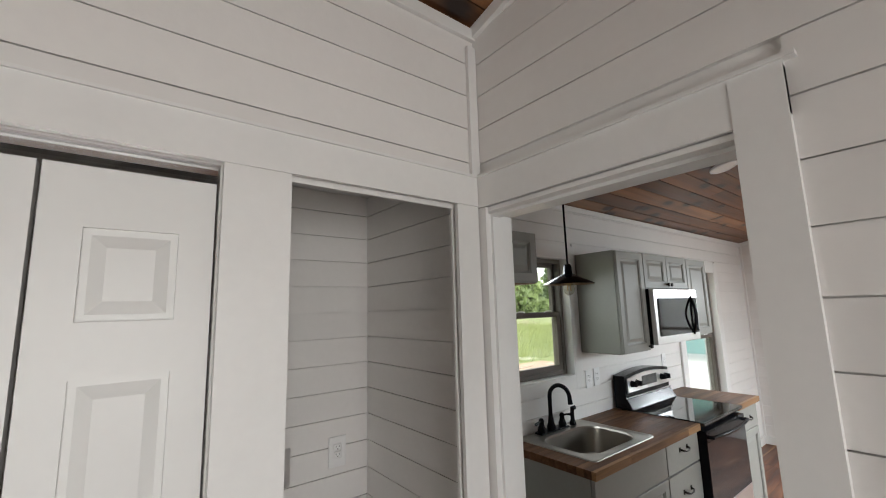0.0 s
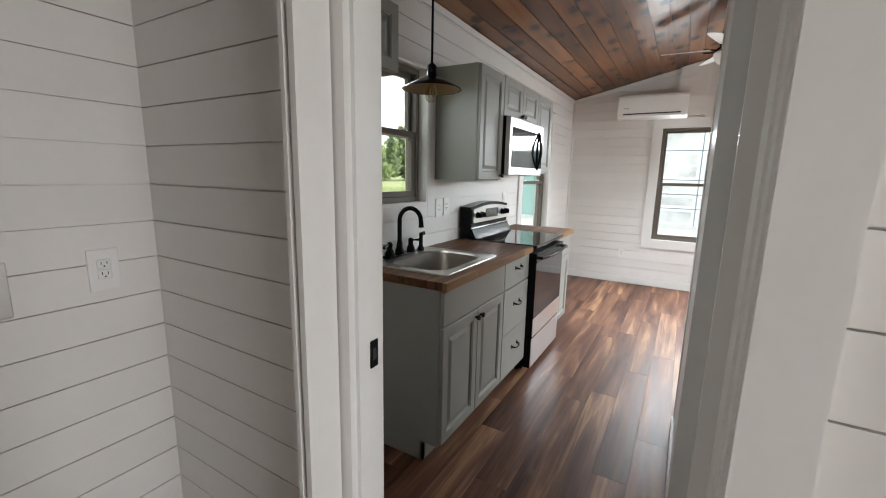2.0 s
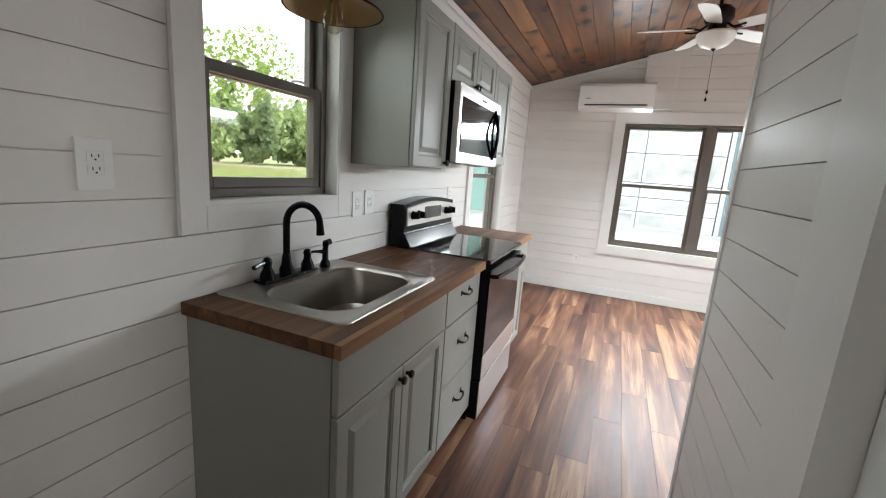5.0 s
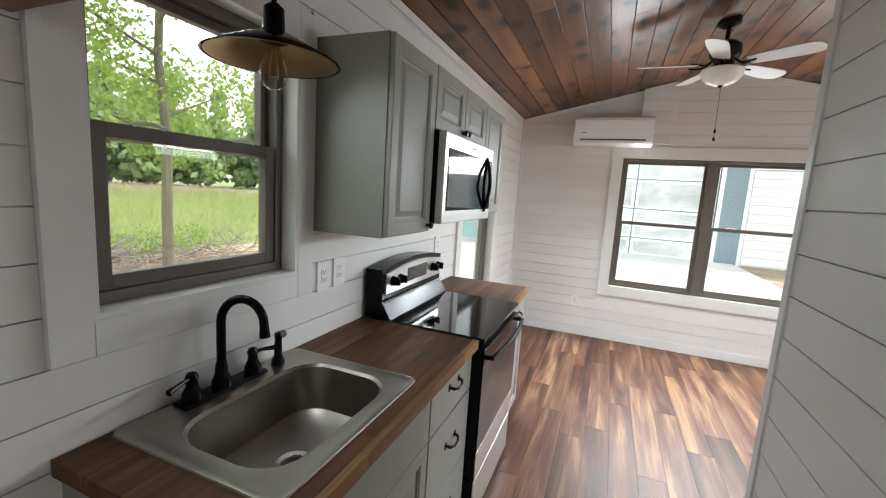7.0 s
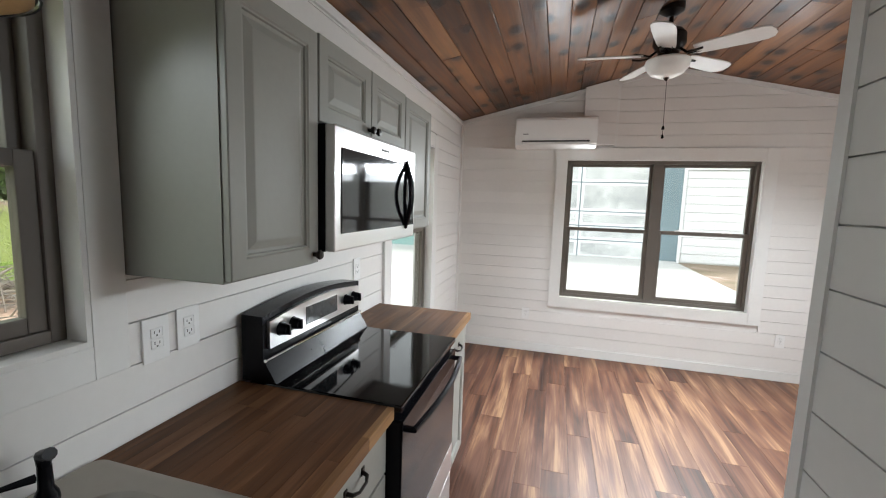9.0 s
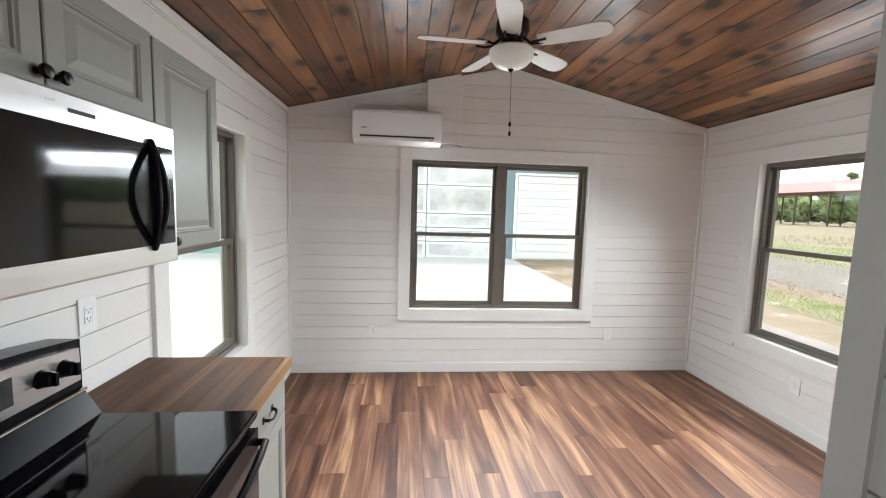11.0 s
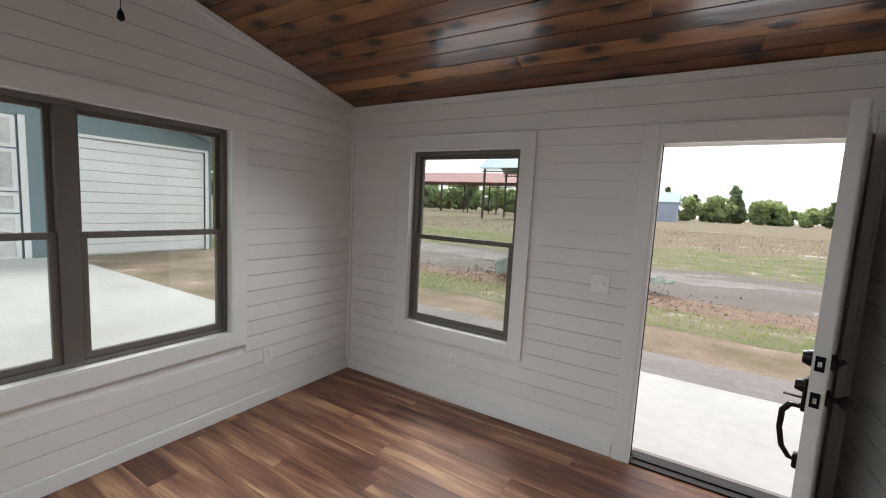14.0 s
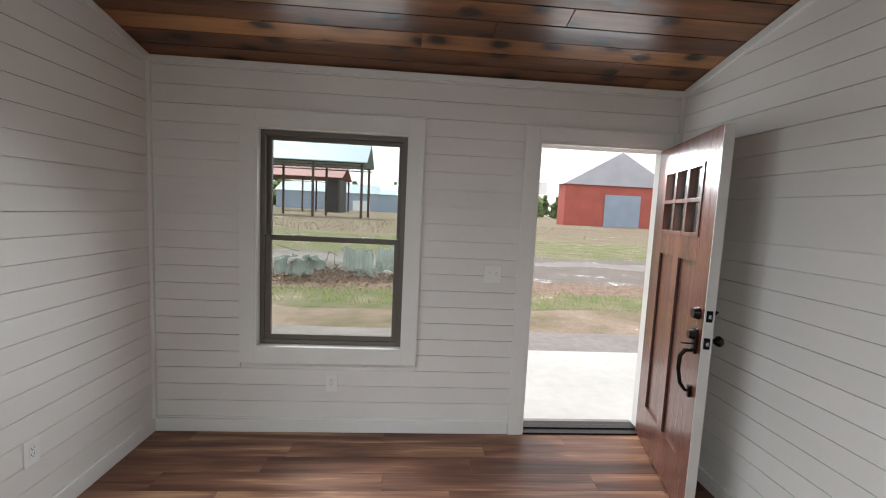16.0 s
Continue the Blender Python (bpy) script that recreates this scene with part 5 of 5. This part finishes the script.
open_shed("open_shed", 12.8, 34, -70, -61, 7.9, 11.2, BLUEROOF, "tall open pole shed with blue metal roof", 4, 0.2)
red_shed = open_shed("open_shed", 24, 150, -118, -104, 8.4, 11.6, REDROOF, "long open pole shed with faded red roof", 15, 0.22)
# near-black box: the shade inside the end bay, put in as colour
part("dark_bay", box(24.5, 27.6, -117, -105, GZ, 8.2), SLOT, red_shed, "near-black box for the dark interior of the end bay")


def far_house(name, x0, x1, y0, y1, eave, ridge, wall, roof, label, along="x", wainscot=None):
    s = thing(name, I0, label, "building")
    part("wall", box(x0, x1, y0, y1, GZ, eave), wall, s)
    bm = bmesh.new()
    if along == "x":
        v = [(x0 - 0.5, y0 - 0.5, eave), (x1 + 0.5, y0 - 0.5, eave), (x1 + 0.5, y1 + 0.5, eave), (x0 - 0.5, y1 + 0.5, eave), (x0 - 0.5, (y0 + y1) / 2, ridge), (x1 + 0.5, (y0 + y1) / 2, ridge)]
        fs = ((0, 1, 5, 4), (2, 3, 4, 5), (0, 4, 3), (1, 2, 5), (0, 3, 2, 1))
    else:
        v = [(x0 - 0.5, y0 - 0.5, eave), (x1 + 0.5, y0 - 0.5, eave), (x1 + 0.5, y1 + 0.5, eave), (x0 - 0.5, y1 + 0.5, eave), ((x0 + x1) / 2, y0 - 0.5, ridge), ((x0 + x1) / 2, y1 + 0.5, ridge)]
        fs = ((0, 1, 4), (1, 2, 5, 4), (2, 3, 5), (3, 0, 4, 5), (0, 3, 2, 1))
    vv = [bm.verts.new(p) for p in v]
    for q in fs:
        bm.faces.new([vv[i] for i in q])
    bmesh.ops.recalc_face_normals(bm, faces=bm.faces[:])
    part("roof", bm, roof, s, "metal roof")
    return s


barn = far_house("red_barn", -48.2, -25.6, -86, -82, 8.2, 15.0, BARNRED, GABLE, "large red barn with pale grey gable", "y")
part("door", box(-41.6, -34, -82, -81.8, GZ, 6.35), BLUEWALL, barn, "pale blue-grey sliding door")
bh = far_house("blue_building", 10, 62, -190, -172, 7.0, 11.0, BLUEWALL, BLUEROOF, "long blue-grey metal building")
part("door", box(24, 31, -172, -171.8, GZ, 4.0), ROLLUP, bh, "white overhead door")
bb = thing("billboard", I0, "blank white roadside billboard beyond the field", "billboard")
part("board", box(-72, -58, -240, -239.4, 14, 21), PLASTIC, bb)
part("post", rod(bmesh.new(), (-65, -240.2, GZ), (-65, -240.2, 14.5), 0.5, 0.5, 10), RUST, bb)


# plants
def leaf_cloud(bm, centre, radii, count, size, rng):
    for _ in range(count):
        while True:
            p = Vector((rng.uniform(-1, 1), rng.uniform(-1, 1), rng.uniform(-1, 1)))
            if 0.25 < p.length < 1:
                break
        c = Vector(centre) + Vector((p.x * radii[0], p.y * radii[1], p.z * radii[2]))
        n = Vector((rng.gauss(0, 1), rng.gauss(0, 1), rng.gauss(0, 1))).normalized()
        a = n.orthogonal().normalized() * size * rng.uniform(0.6, 1.4)
        b = n.cross(a) * rng.uniform(0.45, 0.8)
        bm.faces.new([bm.verts.new(c + q) for q in (-a, -b * 0.8, a, b)])


def tree(name, x, y, h, r, label, seed, leaf=0.09, count=3500, mat=None, bare=0.3, trunk=0.1):
    rng = random.Random(seed)
    t = thing(name, pose(x, y, GZ), label, "tree")
    bm = bmesh.new()
    pts = [(rng.uniform(-0.015, 0.015) * h * i / 8, rng.uniform(-0.015, 0.015) * h * i / 8, h * i / 8) for i in range(9)]
    tube(bm, pts, [trunk * (1 - 0.11 * i) for i in range(9)], 8)
    tips = []
    for k in range(16):
        z = h * (bare + (0.95 - bare) * k / 15)
        a = rng.uniform(0, 2 * math.pi)
        ln = r * rng.uniform(0.55, 1.0) * (1.15 - 0.7 * (z / h))
        base = Vector(pts[min(8, int(z / h * 8))])
        base.z = z
        mid = base + Vector((math.cos(a) * ln * 0.5, math.sin(a) * ln * 0.5, ln * 0.2))
        tip = base + Vector((math.cos(a) * ln, math.sin(a) * ln, ln * rng.uniform(0.2, 0.5)))
        tube(bm, [base, mid, tip], [trunk * 0.3, trunk * 0.18, trunk * 0.06], 5)
        tips += [mid, tip]
    part("trunk", bm, BARK, t, "grey-green bark")
    bm = bmesh.new()
    for p in tips:
        leaf_cloud(bm, p, (r * 0.34, r * 0.34, r * 0.24), count // len(tips), leaf, rng)
    part("crown", bm, mat or LEAF, t, "loose light green leaves")
    return t


tree("tree", 5.75, 7.2, 9.0, 2.8, "slender young tree with loose spring leaves", 3, 0.046, 24000, None, 0.24, 0.085)
tree("tree", 19.0, 27.0, 8.0, 2.6, "leafy tree at the edge of the field", 15, 0.11, 4500)


def woods(name, line, count, h, seed, label, size=0.9, pines=0.25, leaves=170):
    """Tree line: round-headed trees and pointed pines of uneven height, with gaps."""
    rng = random.Random(seed)
    (xa, ya), (xb, yb) = line
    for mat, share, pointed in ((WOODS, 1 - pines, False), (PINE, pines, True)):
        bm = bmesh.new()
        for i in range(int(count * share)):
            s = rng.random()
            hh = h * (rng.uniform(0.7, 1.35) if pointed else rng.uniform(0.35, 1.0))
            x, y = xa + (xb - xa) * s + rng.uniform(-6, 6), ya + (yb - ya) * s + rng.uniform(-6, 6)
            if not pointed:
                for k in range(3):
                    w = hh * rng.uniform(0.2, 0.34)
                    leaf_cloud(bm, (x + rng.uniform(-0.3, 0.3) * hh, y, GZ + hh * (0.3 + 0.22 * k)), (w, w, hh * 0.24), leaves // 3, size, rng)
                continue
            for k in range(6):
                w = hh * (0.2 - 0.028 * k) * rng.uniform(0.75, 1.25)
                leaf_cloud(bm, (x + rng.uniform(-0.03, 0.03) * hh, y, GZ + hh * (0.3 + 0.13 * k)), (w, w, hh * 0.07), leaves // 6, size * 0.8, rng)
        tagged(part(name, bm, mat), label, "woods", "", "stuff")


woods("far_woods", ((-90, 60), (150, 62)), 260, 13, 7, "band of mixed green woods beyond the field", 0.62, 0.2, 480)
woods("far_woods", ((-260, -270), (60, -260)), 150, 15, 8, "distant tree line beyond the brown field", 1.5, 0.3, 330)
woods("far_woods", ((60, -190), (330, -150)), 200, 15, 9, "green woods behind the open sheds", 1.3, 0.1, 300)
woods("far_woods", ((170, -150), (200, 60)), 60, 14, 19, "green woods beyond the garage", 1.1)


def scatter(name, x0, x1, y0, y1, count, h, mat, label, seed, lean=0.6):
    rng = random.Random(seed)
    bm = bmesh.new()
    for _ in range(count):
        x, y, hh = rng.uniform(x0, x1), rng.uniform(y0, y1), h * rng.uniform(0.4, 1.2)
        dx, dy, w = rng.gauss(0, lean) * hh, rng.gauss(0, lean) * hh, hh * 0.06 + 0.004
        bm.faces.new([bm.verts.new(p) for p in ((x - w, y, GZ), (x + w, y + w, GZ), (x + dx, y + dy, GZ + hh))])
    ob = part(name, bm, mat)
    tagged(ob, label, "grass", "", "stuff")


scatter("grass", -2, 34, 9.9, 42, 34000, 0.5, MEADOW, "tall bright green grass in the field", 11)
scatter("grass", -10, 20, -8.1, -6.6, 6000, 0.09, MEADOW, "short green grass along the dirt", 14)
scatter("leaf_litter", -12, 18, -9.6, -7.6, 5000, 0.06, RUBBLE, "dry reddish fallen leaves", 18, 1.4)
scatter("grass", -30, 30, -25, -15.2, 9000, 0.13, MEADOW, "thin green grass strip", 17)
scatter("grass", -14, 26, -15, -6.6, 3000, 0.055, LEAF, "sparse low weeds in the dirt", 12)
scatter("grass", -10, 40, 30, 54, 9000, 0.6, WEED, "dry brown weeds at the end of the meadow", 16)
scatter("grass", -60, 40, -60, -27, 12000, 0.22, WEED, "dry brown weeds", 13)


def brush(name, x, y, rx, ry, h, count, mat, label, seed, r=0.012, ln=0.7):
    rng = random.Random(seed)
    bm = bmesh.new()
    for _ in range(count):
        p = Vector((x + rng.gauss(0, rx * 0.5), y + rng.gauss(0, ry * 0.5), GZ + abs(rng.gauss(0, h * 0.4)) + 0.02))
        d = Vector((rng.gauss(0, 1), rng.gauss(0, 1), rng.gauss(0, 0.35))).normalized() * ln * rng.uniform(0.3, 1)
        if (p + d).z < GZ:
            d.z = abs(d.z)
        tube(bm, [p, p + d * 0.5 + Vector((0, 0, rng.uniform(-0.05, 0.05))), p + d], [r, r * 0.8, r * 0.4], 4)
    ob = part(name, bm, mat)
    tagged(ob, label, "debris", "", "stuff")


brush("brush_pile", 6.6, 8.8, 2.4, 1.0, 0.4, 380, STICK, "grey dead branches piled on leaf litter", 21)
brush("brush_pile", 2.6, 6.4, 1.5, 0.6, 0.3, 160, STICK, "grey dead branches piled on leaf litter", 24)
rng = random.Random(31)
bm = bmesh.new()
for x, y, rx in ((6.9, 9.6, 1.0), (8.2, 10.2, 1.0)):
    leaf_cloud(bm, (x, y, GZ + 0.25), (rx, 0.5, 0.35), 420, 0.045, rng)
tagged(part("low_shrubs", bm, LEAF), "low green shrubs among the brush", "shrub", "", "stuff")
log = thing("fallen_log", I0, "grey weathered fallen log on the leaf litter", "log")
part("trunk", tube(bmesh.new(), [(4.5, 7.9, GZ + 0.07), (5.1, 8.6, GZ + 0.1), (5.7, 9.1, GZ + 0.16), (6.5, 9.5, GZ + 0.2)], [0.1, 0.115, 0.1, 0.07], 10), STICK, log, "", True)
part("broken_branch", tube(bmesh.new(), [(5.7, 9.1, GZ + 0.16), (5.9, 8.9, GZ + 0.4), (6.15, 8.85, GZ + 0.55)], [0.05, 0.035, 0.015], 8), STICK, log, "", True)
setting("ground_litter", box(-1, 12, 4.6, 9.8, GZ - 0.2, GZ + 0.012), RUBBLE, "brown leaf litter behind the house", None, "ground")

bm = bmesh.new()
rng = random.Random(41)
for _ in range(1500):
    x, y = rng.gauss(6.4, 1.5), rng.gauss(-9.2, 0.7)
    s = rng.uniform(0.015, 0.055)
    z = GZ + max(0, 0.28 - 0.12 * abs(x - 6.4) - 0.25 * abs(y + 9.4)) * rng.random()
    m = pose(x, y, z + s * 0.3, rng.uniform(0, 90), rng.uniform(0, 90), rng.uniform(0, 90))
    bmesh.ops.create_cube(bm, size=s, matrix=m @ Matrix.Diagonal((1, rng.uniform(0.4, 1.6), 0.4, 1)))
tagged(part("rubble", bm, RUBBLE), "brown rubble and leaf litter heap", "debris", "", "stuff")


def sheet(x, y, z, w, d, rz, tilt, seed):
    """Bent corrugated sheet of scrap metal."""
    rng = random.Random(seed)
    bm = bmesh.new()
    n, k = 18, 5
    g = [[bm.verts.new((w * (i / n - 0.5), d * (j / k - 0.5), 0.02 * (i % 2) + 0.12 * math.sin(j * 1.1 + seed) * rng.uniform(0.6, 1.1) + 0.05 * math.sin(i * 0.7 + seed))) for j in range(k + 1)] for i in range(n + 1)]
    for i in range(n):
        for j in range(k):
            bm.faces.new((g[i][j], g[i + 1][j], g[i + 1][j + 1], g[i][j + 1]))
    bmesh.ops.solidify(bm, geom=bm.faces[:], thickness=0.006)
    ob = part("scrap_sheet", bm, SCRAP)
    ob.matrix_world = pose(x, y, z, tilt, 0, rz)
    tagged(ob, "bent pale corrugated scrap metal sheet on the rubble", "scrap metal", "scrap metal sheets")


for i, a in enumerate(((5.2, -9.5, 0.18, 0.8, 0.75, 28, 58), (5.95, -9.3, 0.15, 0.85, 0.75, -24, 62), (7.2, -8.9, 0.1, 0.6, 0.5, 40, 45), (7.6, -8.8, 0.18, 0.5, 0.5, 70, 60), (6.9, -8.9, 0.22, 0.45, 0.4, -25, 65), (4.3, -9.8, 0.1, 0.8, 0.5, -30, 30))):
    sheet(*a, i + 2)
brush("brush_pile", 7.0, -9.5, 1.6, 0.6, 0.4, 90, STICK, "grey sticks and scrap on the rubble heap", 22)


# ---- floor planks and wall boards ----
sub = setting("floor", box(XW - 0.1, XE + 0.1, YS - 0.1, YN + 0.1, -0.2, -0.007), SLOT, "streaked brown wood-look plank floor", None, "floor")
rng = random.Random(77)
PW = 0.152
cache = {}
near, rest = [], bmesh.new()
j = 0
y = YS - 0.02
while y < YN + 0.01:
    yy = min(y + PW, YN + 0.012)
    x = XW - rng.random() * 1.2
    while x < XE + 0.012:
        ln = 1.22
        a, b = max(x, XW), min(x + ln, XE + 0.012)
        x += ln
        if b - a < 0.01:
            continue
        if b < 1.0 or (b < XBOX and yy < YBOX):
            bx(rest, a + 0.0006, b - 0.0006, y + 0.0006, yy - 0.0006, -0.0065, 0.0)
            continue
        near.append((a, b, y, yy))
    y = yy
for a, b, c, d in near:
    key = (round(b - a, 3), round(d - c, 3))
    if key not in cache:
        w2, d2 = (b - a) / 2 - 0.0006, (d - c) / 2 - 0.0006
        cache[key] = mesh("plank", box(-w2, w2, -d2, d2, -0.0065, 0.0), PLANK)
    ob = new("plank", cache[key])
    ob.parent = sub
    ob.matrix_basis = pose((a + b) / 2, (c + d) / 2, 0)
tagged(part("plank_rest", rest, PLANK, sub), kind="stuff")


def grow(h, w, low=True):
    return (h[0] - w, h[1] + w, h[2] - (w if low else 0), h[3] + w)


shiplap(wall_north, MN, XP1, XE, 0.0, EAVE, [grow(KWIN, 0.08), grow(NWIN, 0.095)])
shiplap(wall_north, MN, 0.40, 1.062, 0.0, 2.2)
shiplap(wall_east, ME, -YN, -YS, 0.0, RIDGE, [grow(EWIN, 0.095)], (-1, 0))
shiplap(wall_south, MS, -XE, -XBOX, 0.0, EAVE, [grow(SWIN, 0.095), (FDOOR[0] - 0.09, -XBOX, -0.1, FDOOR[3] + 0.09)])
shiplap(wall_bath_east, MBX, YS, YBOX, 0.0, RIDGE, [], (1, 0))
shiplap(wall_bath_north, MBY, -XBOX, -XP1, 0.0, roof_z(YBOX) - 0.003, [(-2.14, -1.13, -0.1, 2.09)], None, 1.068, 0.115)
shiplap(wall_partition, MP, -YC, -YS, 0.0, RIDGE, [(-1.078, -0.318, -0.1, 2.058)], (-1, 0))
shiplap(wall_closet, MC, XW, XP0, 2.058, roof_z(YC) - 0.003)
shiplap(wall_nook, MNR, -YN, -YC - 0.023, 0.0, 2.2)
